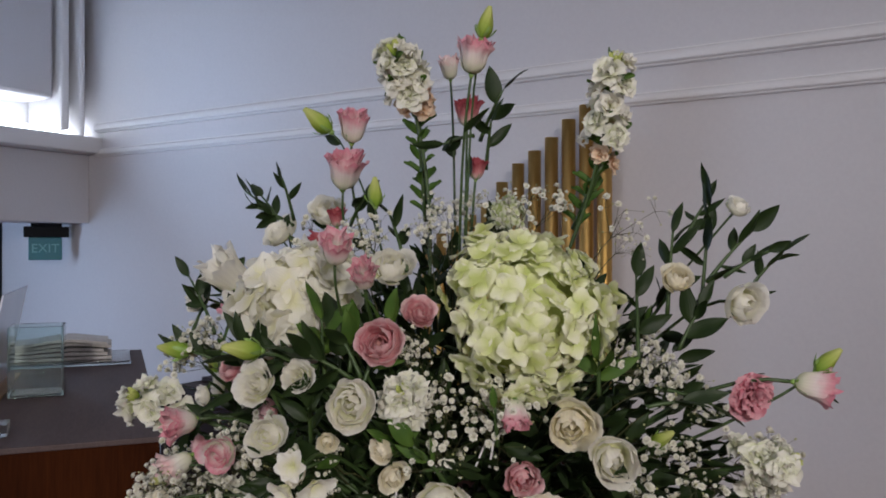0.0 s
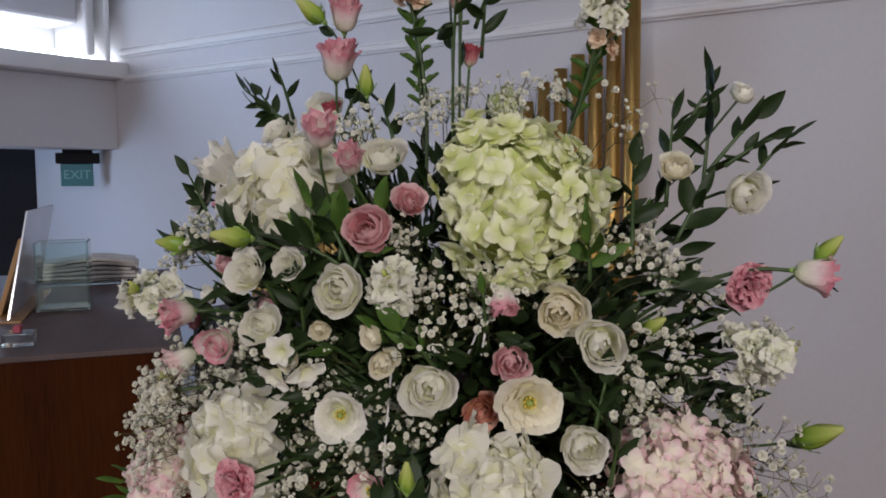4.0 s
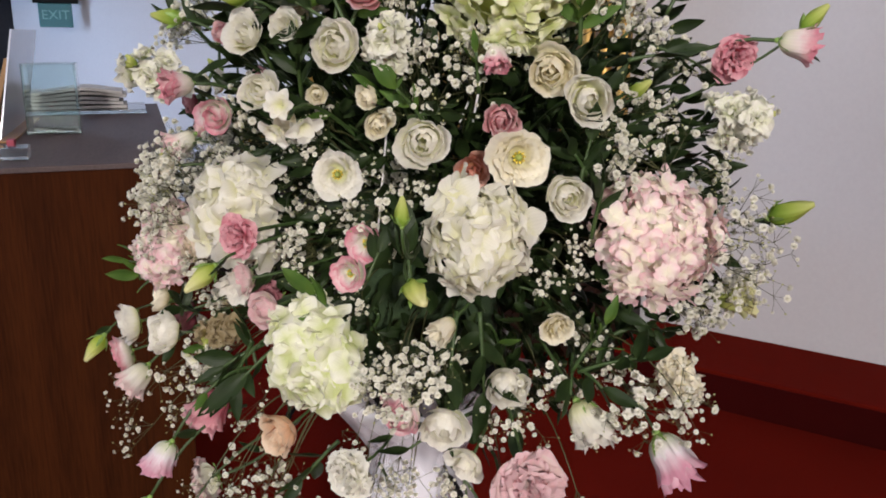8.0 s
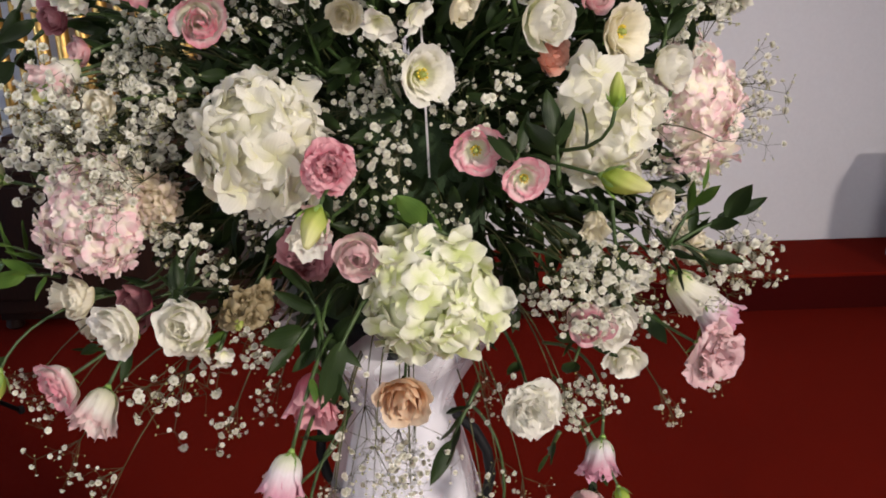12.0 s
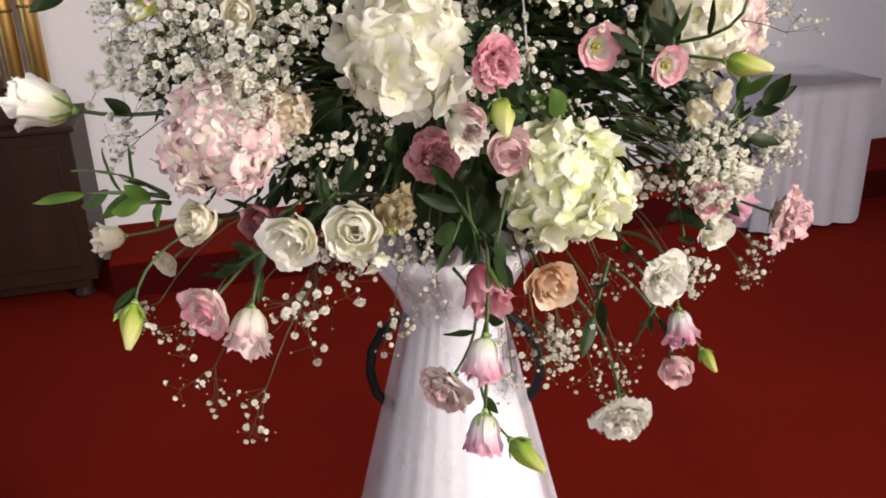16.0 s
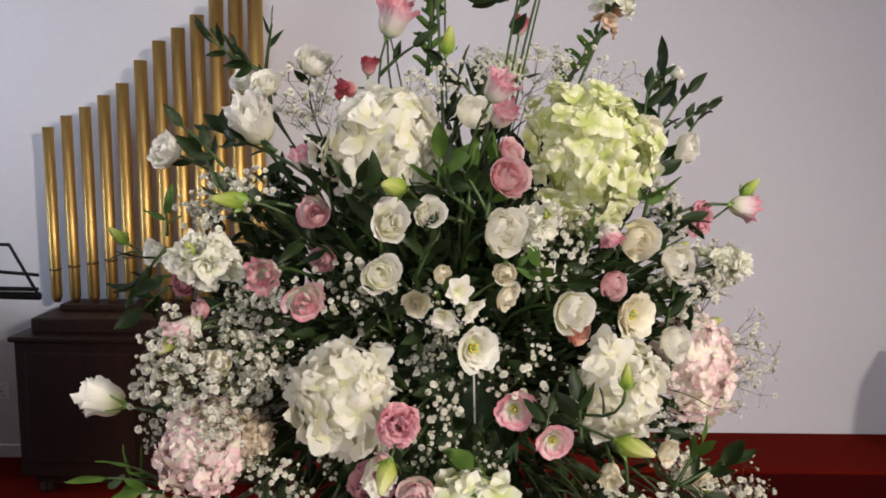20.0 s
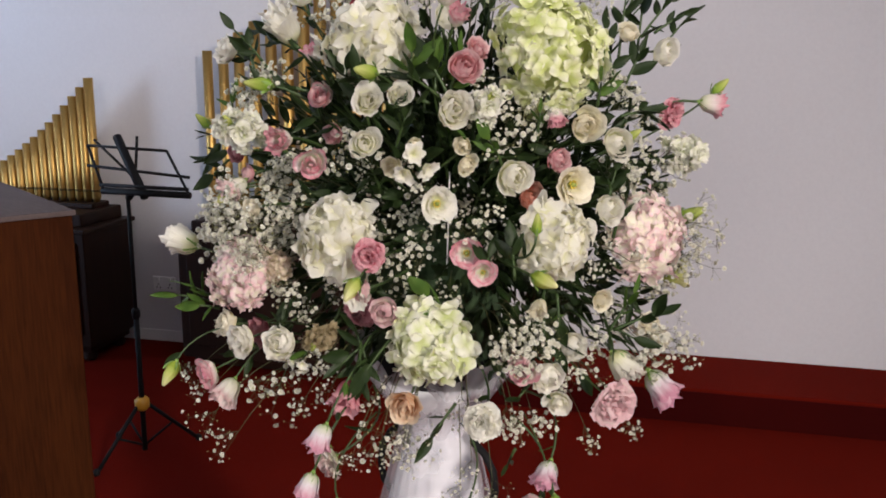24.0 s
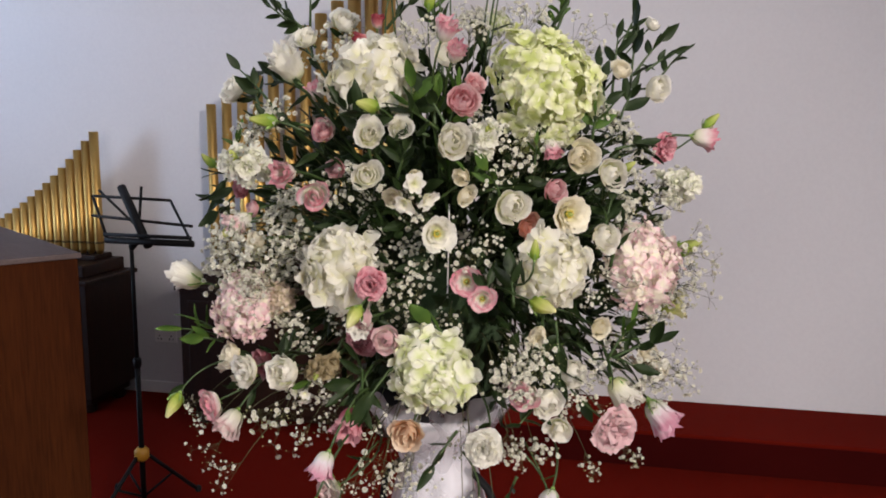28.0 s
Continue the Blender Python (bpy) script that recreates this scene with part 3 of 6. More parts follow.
# ---- table with a long cloth ----
table = thing("side_table", "small side table under a long pale lilac-grey cloth", "table")
TX0, TX1, TY0, TY1, TZ = 1.74, 2.33, 3.12, 3.56, 0.715
for x in (TX0 + 0.08, TX1 - 0.08):
    for y in (TY0 + 0.08, 3.33):
        part("leg", box_bm(x - 0.02, y - 0.02, 0, x + 0.02, y + 0.02, TZ - 0.03, 0.003), DARKWOOD, table)
part("tabletop", box_bm(TX0 + 0.02, TY0 + 0.02, TZ - 0.03, TX1 - 0.02, TY1 - 0.02, TZ - 0.006, 0.003), DARKWOOD, table)
cloth = thing("tablecloth", "pale lilac-grey tablecloth hanging in loose pleats to the carpet", "tablecloth")
verts, faces = [], []
loop = []
per = 2 * (TX1 - TX0 + TY1 - TY0)
NCOL = 420
for i in range(NCOL):
    d = per * i / NCOL
    if d < TX1 - TX0:
        p, nrm = Vector((TX0 + d, TY0, 0)), Vector((0, -1, 0))
    elif d < TX1 - TX0 + TY1 - TY0:
        p, nrm = Vector((TX1, TY0 + d - (TX1 - TX0), 0)), Vector((1, 0, 0))
    elif d < 2 * (TX1 - TX0) + TY1 - TY0:
        p, nrm = Vector((TX1 - (d - (TX1 - TX0) - (TY1 - TY0)), TY1, 0)), Vector((0, 1, 0))
    else:
        p, nrm = Vector((TX0, TY1 - (d - 2 * (TX1 - TX0) - (TY1 - TY0)), 0)), Vector((-1, 0, 0))
    loop.append((p, nrm, d))
NROW = 14
for j in range(NROW):
    s = j / (NROW - 1)
    for p, nrm, d in loop:
        wave = 1.6 * abs(math.sin(d * 29 + 1.6 * math.sin(d * 7))) - 0.9 + 0.35 * math.sin(d * 17 + 1)
        low = 0.18 if p.y > 3.34 else 0.012
        off = 0.004 + s ** 0.6 * (0.026 + 0.026 * wave) if nrm.y <= 0 else 0.004
        verts.append(p + nrm * off + Vector((0, 0, TZ - s * (TZ - low - 0.008 * (1 + math.sin(d * 9))))))
for j in range(NROW - 1):
    for i in range(NCOL):
        i2 = (i + 1) % NCOL
        faces.append((j * NCOL + i, (j + 1) * NCOL + i, (j + 1) * NCOL + i2, j * NCOL + i2))
faces.append(tuple(range(NCOL))[::-1])
child("cloth", make_mesh("cloth", verts, faces, CLOTH), cloth)

# ---- wall socket ----
socket = thing("wall_socket", "white plastic double wall socket low on the wall", "socket")
part("plate", box_bm(-2.935, BACK - 0.010, 0.315, -2.79, BACK - 0.0005, 0.402, 0.003), MOULD, socket)
for x in (-2.90, -2.825):
    part("rocker", box_bm(x - 0.008, BACK - 0.014, 0.376, x + 0.008, BACK - 0.009, 0.394, 0.001), MOULD, socket)
    for dx, dz in ((-0.011, 0.335), (0.011, 0.335), (0, 0.354)):
        part("pin_hole", box_bm(x + dx - 0.003, BACK - 0.0108, dz - 0.005, x + dx + 0.003, BACK - 0.0095, dz + 0.005, 0), BLACK, socket)

# ---- wall hook ----
hook = tagged(part("wall_hook", tube_bm([Vector((1.075, BACK, 2.36)), Vector((1.075, BACK - 0.03, 2.36)), Vector((1.075, BACK - 0.03, 2.32)), Vector((1.10, BACK - 0.03, 2.32))], 0.004, 6), MOULD), "small white hook on the wall", "hook")


# ---- petals, leaves and florets: meshes shared between alike pieces ----
def petal_data(length, width, th, cup, ruffle, freq, seed, nu=6, nv=6, r0=0.02, tip=0.2, crease=0.13, flare=0.74):
    """One petal: base at the origin, growing along z and leaning to +x; th: its lean in degrees at the base, middle and tip."""
    rng = random.Random(seed)
    ph, ph2 = rng.uniform(0, 6.28), rng.uniform(0, 6.28)
    t0, t1, t2 = (radians(a) for a in th)
    line = [(r0, 0.0, t0)]
    x, z = r0, 0.0
    fine = 24
    for i in range(1, fine + 1):
        s = i / fine
        a = t0 * (1 - s) * (1 - s) + 2 * t1 * s * (1 - s) + t2 * s * s
        x += math.sin(a) * length / fine
        z += math.cos(a) * length / fine
        line.append((x, z, a))
    verts, uvs, faces = [], [], []
    for j in range(nv + 1):
        for i in range(nu + 1):
            t = 2 * i / nu - 1
            s = j / nv
            se = s * (1 - tip * t * t) + 0.03 * s * math.sin(3.1 * t + ph2)
            f = max(0.0, min(1.0, se)) * fine
            k = min(fine - 1, int(f))
            u = f - k
            px_, pz, a = (line[k][m] * (1 - u) + line[k + 1][m] * u for m in range(3))
            w = 0.5 * width * math.sin(math.pi * (0.06 + flare * s ** 0.85)) ** 0.8
            rc = max(0.05, width / max(0.05, cup) * 0.5)
            phi = t * w / rc
            nx, nz = math.cos(a), -math.sin(a)
            off = -rc * (1 - math.cos(phi)) + ruffle * s * s * (0.35 + 0.65 * abs(t)) * math.sin(freq * t * 3.14 + ph) + ruffle * 0.5 * s ** 3 * math.sin(freq * 1.7 * t * 3.14 + ph2)
            off += crease * s * noise.noise(Vector((2.3 * t + 9 * ph, 2.6 * s, ph2)))
            verts.append((px_ + nx * off, rc * math.sin(phi) * (1 + 0.08 * math.sin(4 * s + ph)), pz + nz * off))
            uvs.append((i / nu, se))
    for j in range(nv):
        for i in range(nu):
            a = j * (nu + 1) + i
            faces.append((a, a + 1, a + nu + 2, a + nu + 1))
    return verts, faces, uvs


def wrapped_petal(rad, height, half, flare, ruffle, seed, nu=12, nv=8, tip=0.20):
    """A petal of a rose-like bloom: a strip of a bowl round the z axis, its rim rolled outwards; half: its half width in degrees."""
    rng = random.Random(seed)
    ph, ph2, ph3 = (rng.uniform(0, 6.28) for _ in range(3))
    turn = rng.uniform(0.07, 0.15)
    skew = rng.uniform(-0.10, 0.10)
    verts, uvs, faces = [], [], []
    for j in range(nv + 1):
        s = j / nv
        for i in range(nu + 1):
            t = 2 * i / nu - 1
            se = s * (1 - tip * abs(t) ** 2.4 + skew * t)
            low = min(1.0, se / 0.62)
            r = rad * math.sqrt(max(0.0, 1 - (1 - low) ** 2)) + 0.015
            roll = max(0.0, (se - 0.52) / 0.48)
            r += flare * rad * roll ** 1.6
            r *= 1 + turn * t
            z = height * (se ** 1.15 - 0.10 * abs(flare) * roll ** 3)
            a = radians(half) * t * (0.75 + 0.25 * math.sin(math.pi * min(1.0, 0.2 + 0.6 * s)))
            wave = math.sin(2.6 * math.pi * t + ph) + 0.6 * math.sin(5.2 * math.pi * t + ph2)
            r += ruffle * s ** 2.4 * wave + 0.11 * s * noise.noise(Vector((2.0 * t + 5 * ph, 2.3 * s, ph2))) + 0.04 * s * noise.noise(Vector((5.5 * t + 3 * ph, 5.0 * s, ph3)))
            z += ruffle * s ** 3 * (0.9 * math.sin(3.4 * math.pi * t + ph3) + 0.5 * math.sin(8.0 * t + ph))
            verts.append((r * math.cos(a), r * math.sin(a), z))
            uvs.append((i / nu, max(0.0, min(1.0, se))))
    for j in range(nv):
        for i in range(nu):
            a = j * (nu + 1) + i
            faces.append((a, a + 1, a + nu + 2, a + nu + 1))
    return verts, faces, uvs


def floret_petal(length, width, lift, droop, arch, seed, nu=6, nv=6):
    """A broad hydrangea petal lying outwards along x: narrow at its base, round at its tip, arched and drooping at the rim."""
    rng = random.Random(seed)
    ph, ph2 = rng.uniform(0, 6.28), rng.uniform(0, 6.28)
    side = rng.uniform(0.10, 0.26)
    verts, uvs, faces = [], [], []
    for j in range(nv + 1):
        s = j / nv
        w = 0.5 * width * (math.sin(math.pi * (0.04 + 0.80 * s ** 0.9)) ** 0.75)
        for i in range(nu + 1):
            t = 2 * i / nu - 1
            se = s * (1 - 0.16 * t * t)
            x = length * se
            z = lift * se - droop * se * se - arch * t * t * s + side * t * w
            z += 0.08 * s * math.sin(4.0 * t + ph) * abs(t) + 0.20 * s * noise.noise(Vector((1.6 * t + 7 * ph, 2.0 * s, ph2))) + 0.07 * s * noise.noise(Vector((4.4 * t, 4.0 * s + ph, ph2)))
            verts.append((x, t * w * (1 + 0.05 * math.sin(5 * s + ph)), z))
            uvs.append((i / nu, se))
    for j in range(nv):
        for i in range(nu):
            a = j * (nu + 1) + i
            faces.append((a, a + 1, a + nu + 2, a + nu + 1))
    return verts, faces, uvs


def fused(pieces, nu):
    """Petals (verts, faces, uvs, matrix) that all grow from one middle point."""
    verts, faces, uvs = [Vector((0, 0, 0))], [], [(0.5, 0.0)]
    for v, f, u, m in pieces:
        b = len(verts) - (nu + 1)
        verts += [m @ Vector(q) for q in v[nu + 1:]]
        uvs += list(u[nu + 1:])
        for q in f:
            ids = [0 if i <= nu else i + b for i in q]
            faces.append((0, ids[2], ids[3]) if ids[0] == 0 else tuple(ids))
    return verts, faces, uvs


def joined(pieces):
    """Several (verts, faces, uvs, matrix) as one."""
    verts, faces, uvs = [], [], []
    for v, f, u, m in pieces:
        b = len(verts)
        verts += [m @ Vector(q) for q in v]
        faces += [tuple(i + b for i in q) for q in f]
        uvs += list(u)
    return verts, faces, uvs


MESHES = {}
SHAPES = {
    # length, width, lean, cup, ruffle, freq
    "carn_a": (1.0, 1.25, (24, 84, 104), 0.35, 0.10, 4.2),
    "carn_b": (0.98, 1.2, (14, 58, 80), 0.45, 0.11, 4.4),
    "carn_c": (0.94, 1.1, (6, 34, 52), 0.6, 0.11, 4.2),
    "carn_d": (0.90, 0.95, (0, 14, 24), 0.8, 0.11, 4.0),
    "alstro": (1.05, 0.95, (28, 56, 78), 0.9, 0.04, 1.4),
    "bract": (1.0, 0.42, (20, 40, 62), 0.9, 0.02, 1.0),
}


WRAPPED = {
    # radius, height, half width, flare, ruffle
    "lis_guard": (0.80, 0.74, 64, 0.18, 0.030),
    "lis_outer": (0.70, 0.90, 70, 0.02, 0.026),
    "lis_mid": (0.55, 0.98, 82, -0.22, 0.024),
    "lis_inner": (0.38, 0.98, 98, -0.32, 0.022),
    "lis_core": (0.20, 0.93, 125, -0.30, 0.018),
    "rose_guard": (0.76, 0.64, 60, 0.28, 0.034),
    "rose_outer": (0.64, 0.80, 66, 0.18, 0.032),
    "rose_mid": (0.48, 0.88, 74, 0.10, 0.030),
    "rose_inner": (0.31, 0.90, 90, 0.02, 0.026),
    "rose_core": (0.15, 0.86, 120, -0.10, 0.018),
    "cup_outer": (0.60, 1.58, 62, 0.48, 0.08),
    "cup_inner": (0.48, 1.68, 70, 0.30, 0.075),
    "cup_core": (0.36, 1.84, 100, 0.36, 0.13),
    "open_outer": (0.66, 0.58, 62, 0.52, 0.034),
    "open_mid": (0.56, 0.64, 62, 0.42, 0.034),
    "open_inner": (0.40, 0.64, 64, 0.36, 0.03),
}


def petal_mesh(shape, colour, variant):
    key = (shape, colour, variant)
    if key not in MESHES and shape in WRAPPED:
        rad, high, half, flare, ruffle = WRAPPED[shape]
        rng = random.Random(shape + str(variant))
        data = wrapped_petal(rad * rng.uniform(0.94, 1.06), high * rng.uniform(0.92, 1.08), half * rng.uniform(0.9, 1.1), flare * rng.uniform(0.6, 1.4), ruffle * rng.uniform(0.7, 1.4), rng.random())
        MESHES[key] = make_mesh("petal", data[0], data[1], PETAL[colour], data[2])
    if key not in MESHES:
        ln, wd, th, cup, ruf, fr = SHAPES[shape]
        rng = random.Random(shape + str(variant))
        th = [a + rng.uniform(-9, 8) for a in th]
        data = petal_data(ln * rng.uniform(0.92, 1.08), wd * rng.uniform(0.9, 1.1), th, cup, ruf, fr, rng.random(), 12 if shape.startswith("carn") else 8, 6, tip=0.2, crease=0.13)
        MESHES[key] = make_mesh("petal", data[0], data[1], PETAL[colour] if colour in PETAL else LEAF_LIGHT, data[2])
    return MESHES[key]


def leaf_mesh(variant, light=False):
    key = ("leaf", variant, light)
    if key not in MESHES:
        rng = random.Random("leaf" + str(variant))
        wide = rng.uniform(0.29, 0.52)
        bend = rng.uniform(5, 45)
        verts, uvs, faces = [], [], []
        nu, nv = 4, 9
        x = z = 0.0
        for j in range(nv + 1):
            s = j / nv
            w = 0.5 * wide * math.sin(math.pi * min(1.0, 0.03 + 0.97 * s ** 0.8)) ** 0.85 + 0.004
            a = radians(bend * s)
            if j:
                x += math.sin(a) / nv
                z += math.cos(a) / nv
            for i in range(nu + 1):
                t = 2 * i / nu - 1
                fold = -abs(t) * w * 0.35 + 0.012 * math.sin(9 * s + 2 * t)
                verts.append((x - fold * math.cos(a), t * w, z + fold * math.sin(a)))
                uvs.append((i / nu, s))
        for j in range(nv):
            for i in range(nu):
                q = j * (nu + 1) + i
                faces.append((q, q + 1, q + nu + 2, q + nu + 1))
        MESHES[key] = make_mesh("leaf", verts, faces, LEAF_LIGHT if light else LEAF, uvs)
    return MESHES[key]


def frame_to(face, spin=0.0):
    """A rotation that takes +z to face."""
    return (Vector(face).to_track_quat("Z", "Y").to_matrix().to_4x4()) @ Matrix.Rotation(spin, 4, "Z")


HEART = Vector((-0.47, 0.78, 1.36))
RNG = random.Random(7)


def curved_stem(parent, base, face, r=0.0017, reach=0.35, leaves=2, pull=0.09, light=False, size=0.03):
    """A stem from the heart of the arrangement to the flower's base, with a few leaves."""
    base, face = Vector(base), Vector(face)
    if base.z < 1.32:
        reach = max(reach, 0.72)
        r *= 0.8
    if base.z > 1.66:
        r *= 0.7
    start = HEART + (base - HEART) * reach
    pts = bezier(start, base - face * pull, base, 9)
    verts, faces = tube_data(pts, r * 1.2, r, 6)
    child("stem", make_mesh("stem", verts, faces, STEM), parent)
    for k in range(leaves):
        i = RNG.choice((4, 5, 6, 7))
        p, d = pts[i], (pts[i] - pts[i - 1]).normalized()
        side = d.orthogonal().normalized()
        side.rotate(Matrix.Rotation(RNG.uniform(0, 6.28), 3, d))
        out = (d * 0.75 + side * RNG.uniform(0.5, 0.9)).normalized()
        sc = size * RNG.uniform(0.75, 1.25)
        child("leaf", leaf_mesh(RNG.randrange(6), light or RNG.random() < 0.12), parent, Matrix.Translation(p) @ frame_to(out, RNG.uniform(0, 6.28)) @ Matrix.Scale(sc, 4))


def whorl(parent, shape, colour, n, m, r, phase, jitter=0.12, loose=1.0):
    for k in range(n):
        a = phase + 2 * math.pi * k / n + RNG.uniform(-jitter, jitter)
        tilt = Matrix.Rotation(loose * RNG.uniform(-0.18, 0.14), 4, "Y") @ Matrix.Rotation(loose * RNG.uniform(-0.12, 0.12), 4, "X")
        child("petal", petal_mesh(shape, colour, RNG.randrange(4)), parent, m @ Matrix.Rotation(a, 4, "Z") @ tilt @ Matrix.Scale(r * RNG.uniform(0.88, 1.08), 4))


def calyx(parent, m, r, wide=False):
    key = ("calyx", wide)
    if key not in MESHES:
        pieces = []
        for k in range(5):
            v, f, u = petal_data(1.1, 0.24, (104, 82, 66) if wide else (88, 26, 16), 1.0, 0.01, 1, k, 2, 5)
            pieces.append((v, f, u, Matrix.Rotation(2 * math.pi * k / 5, 4, "Z")))
        v, f = [], []
        tube_data([Vector((0, 0, -0.16)), Vector((0, 0, -0.06)), Vector((0, 0, 0.03))], 0.1, 0.2, 8, v, f)
        pieces.append((v, f, [(0.5, 0.5)] * len(v), Matrix.Translation((0, 0, -0.02))))
        v, f, u = joined(pieces)
        MESHES[key] = make_mesh("calyx", v, f, CALYX, u)
    child("calyx", MESHES[key], parent, m @ Matrix.Translation((0, 0, -0.05 * r)) @ Matrix.Scale(r, 4))


WORD = {"white": "white", "cream": "cream", "pinkedge": "white and pink-edged", "whitepink": "white, faintly pink", "pinktip": "white with mauve-pink tips", "pink": "dusty pink", "rose": "rose pink",
        "darkpink": "dark pink", "palepink": "pale pink", "peach": "salmon pink", "apricot": "apricot", "red": "wilted dark red", "brown": "faded brownish", "yellow": "yellow-green", "green": "green"}


def lis(colour, p, size, face, reach=0.35):
    r = 0.46 * size
    face = Vector(face).normalized()
    base = Vector(p) - face * (0.62 * r)
    ob = thing("lisianthus", f"{WORD[colour]} double lisianthus bloom in the arrangement", "flower", "lisianthus blooms")
    m = Matrix.Translation(base) @ frame_to(face, RNG.uniform(0, 6.28))
    m = m @ Matrix.Diagonal((1.0, RNG.uniform(0.80, 1.0), RNG.uniform(0.9, 1.1), 1.0))
    form = RNG.choice(("lis", "lis", "rose"))
    for ring, n, phase in (("_guard", 5, 0), ("_outer", 4, 0.6), ("_mid", 3, 0.2), ("_inner", 3, 0.9), ("_core", 2, 0.5)):
        whorl(ob, form + ring, colour, n, m, r, phase, 0.35, 0.9)
    calyx(ob, m, r * 0.55, True)
    curved_stem(ob, base, face, reach=reach)
    return ob


def cup(colour, p, size, face, reach=0.35):
    r = size / 2
    face = Vector(face).normalized()
    base = Vector(p) - face * (0.85 * r)
    ob = thing("lisianthus", f"half-open {WORD[colour]} lisianthus on its stem", "flower", "half-open lisianthus")
    m = Matrix.Translation(base) @ frame_to(face, RNG.uniform(0, 6.28))
    for shape, n, phase in (("cup_outer", 4, 0), ("cup_inner", 4, 0.7), ("cup_core", 2, 0.3)):
        whorl(ob, shape, colour, n, m, r, phase, 0.2, 0.35)
    calyx(ob, m, r * 0.82)
    curved_stem(ob, base, face, 0.0018, reach, 1)
    return ob


def centre_mesh(kind):
    if kind not in MESHES:
        pieces = []
        rng = random.Random(3)
        for k in range(9 if kind == "stamen" else 1):
            v, f = [], []
            if kind == "stamen":
                a = 2 * math.pi * k / 9
                tip = Vector((0.2 * math.cos(a), 0.2 * math.sin(a), 0.36 + rng.uniform(-0.05, 0.05)))
                tube_data([Vector((0, 0, 0.05)), tip * 0.85], 0.015, 0.015, 5, v, f)
                tube_data([tip * 0.85, tip, tip * 1.12], 0.055, 0.03, 6, v, f)
            else:
                tube_data([Vector((0, 0, 0)), Vector((0, 0, 0.2)), Vector((0, 0, 0.34)), Vector((0, 0, 0.42))], 0.15, 0.06, 10, v, f)
            pieces.append((v, f, [(0.5, 0.5)] * len(v), Matrix.Identity(4)))
        v, f, u = joined(pieces)
        MESHES[kind] = make_mesh(kind, v, f, STAMEN if kind == "stamen" else PISTIL, u)
    return MESHES[kind]


def open_bloom(colour, p, size, face, reach=0.35):
    r = size / 2
    face = Vector(face).normalized()
    base = Vector(p) - face * (0.32 * r)
    ob = thing("lisianthus", f"wide open {WORD[colour]} lisianthus with a yellow centre", "flower", "open lisianthus")
    m = Matrix.Translation(base) @ frame_to(face, RNG.uniform(0, 6.28))
    for shape, n, phase in (("open_outer", 5, 0), ("open_mid", 5, 0.5), ("open_inner", 4, 0.2)):
        whorl(ob, shape, colour, n, m, r * 0.94, phase, 0.2, 0.7)
    tagged(child("stamens", centre_mesh("stamen"), ob, m @ Matrix.Scale(0.8 * r, 4), "yellow stamens"), "yellow stamens", kind="stuff")
    child("pistil", centre_mesh("pistil"), ob, m @ Matrix.Scale(r, 4), "green pistil")
    calyx(ob, m, r * 0.55, True)
    curved_stem(ob, base, face, reach=reach)
    return ob


def carnation(colour, p, size, face, reach=0.35):
    r = size / 2
    face = Vector(face).normalized()
    base = Vector(p) - face * (0.45 * r)
    ob = thing("carnation", f"{WORD[colour]} ruffled carnation in the arrangement", "flower", "carnations")
    m = Matrix.Translation(base) @ frame_to(face, RNG.uniform(0, 6.28))
    for shape, n, ph in (("carn_a", 7, 0), ("carn_b", 7, 0.4), ("carn_c", 7, 0.1), ("carn_d", 6, 0.5)):
        whorl(ob, shape, colour, n, m, r, ph, 0.25)
    calyx(ob, m, r * 0.55, True)
    curved_stem(ob, base, face, reach=reach, leaves=1)
    return ob


def bud(colour, p, size, face, reach=0.35):
    """A closed bud: petals twisted to a point inside narrow sepals. size: its length."""
    key = ("bud", colour)
    if key not in MESHES:
        verts, uvs, faces = [], [], []
        n, rows = 15, 9
        for j in range(rows + 1):
            s = j / rows
            rad = 0.27 * math.sin(math.pi * (0.12 + 0.80 * s ** 0.8)) ** 0.8 * (1 - 0.35 * s)
            for k in range(n):
                a = 2 * math.pi * k / n + 1.1 * s
                rr = rad * (1 + 0.13 * ((k % 3) - 1))
                verts.append((rr * math.cos(a), rr * math.sin(a), s))
                uvs.append((k / n, s))
        for j in range(rows):
            for k in range(n):
                k2 = (k + 1) % n
                faces.append((j * n + k, j * n + k2, (j + 1) * n + k2, (j + 1) * n + k))
        faces.append(tuple(range(rows * n, rows * n + n)))
        MESHES[key] = make_mesh("closed_petals", verts, faces, PETAL[colour], uvs)
    face = Vector(face).normalized()
    base = Vector(p) - face * (0.5 * size)
    ob = thing("lisianthus_bud", f"closed {WORD[colour]} lisianthus bud on a thin stem", "flower bud", "lisianthus buds")
    m = Matrix.Translation(base) @ frame_to(face, RNG.uniform(0, 6.28))
    child("closed_petals", MESHES[key], ob, m @ Matrix.Scale(size, 4))
    calyx(ob, m, size * 0.55)
    curved_stem(ob, base, face, 0.0014, reach, 1, 0.06, False, 0.03)
    return ob


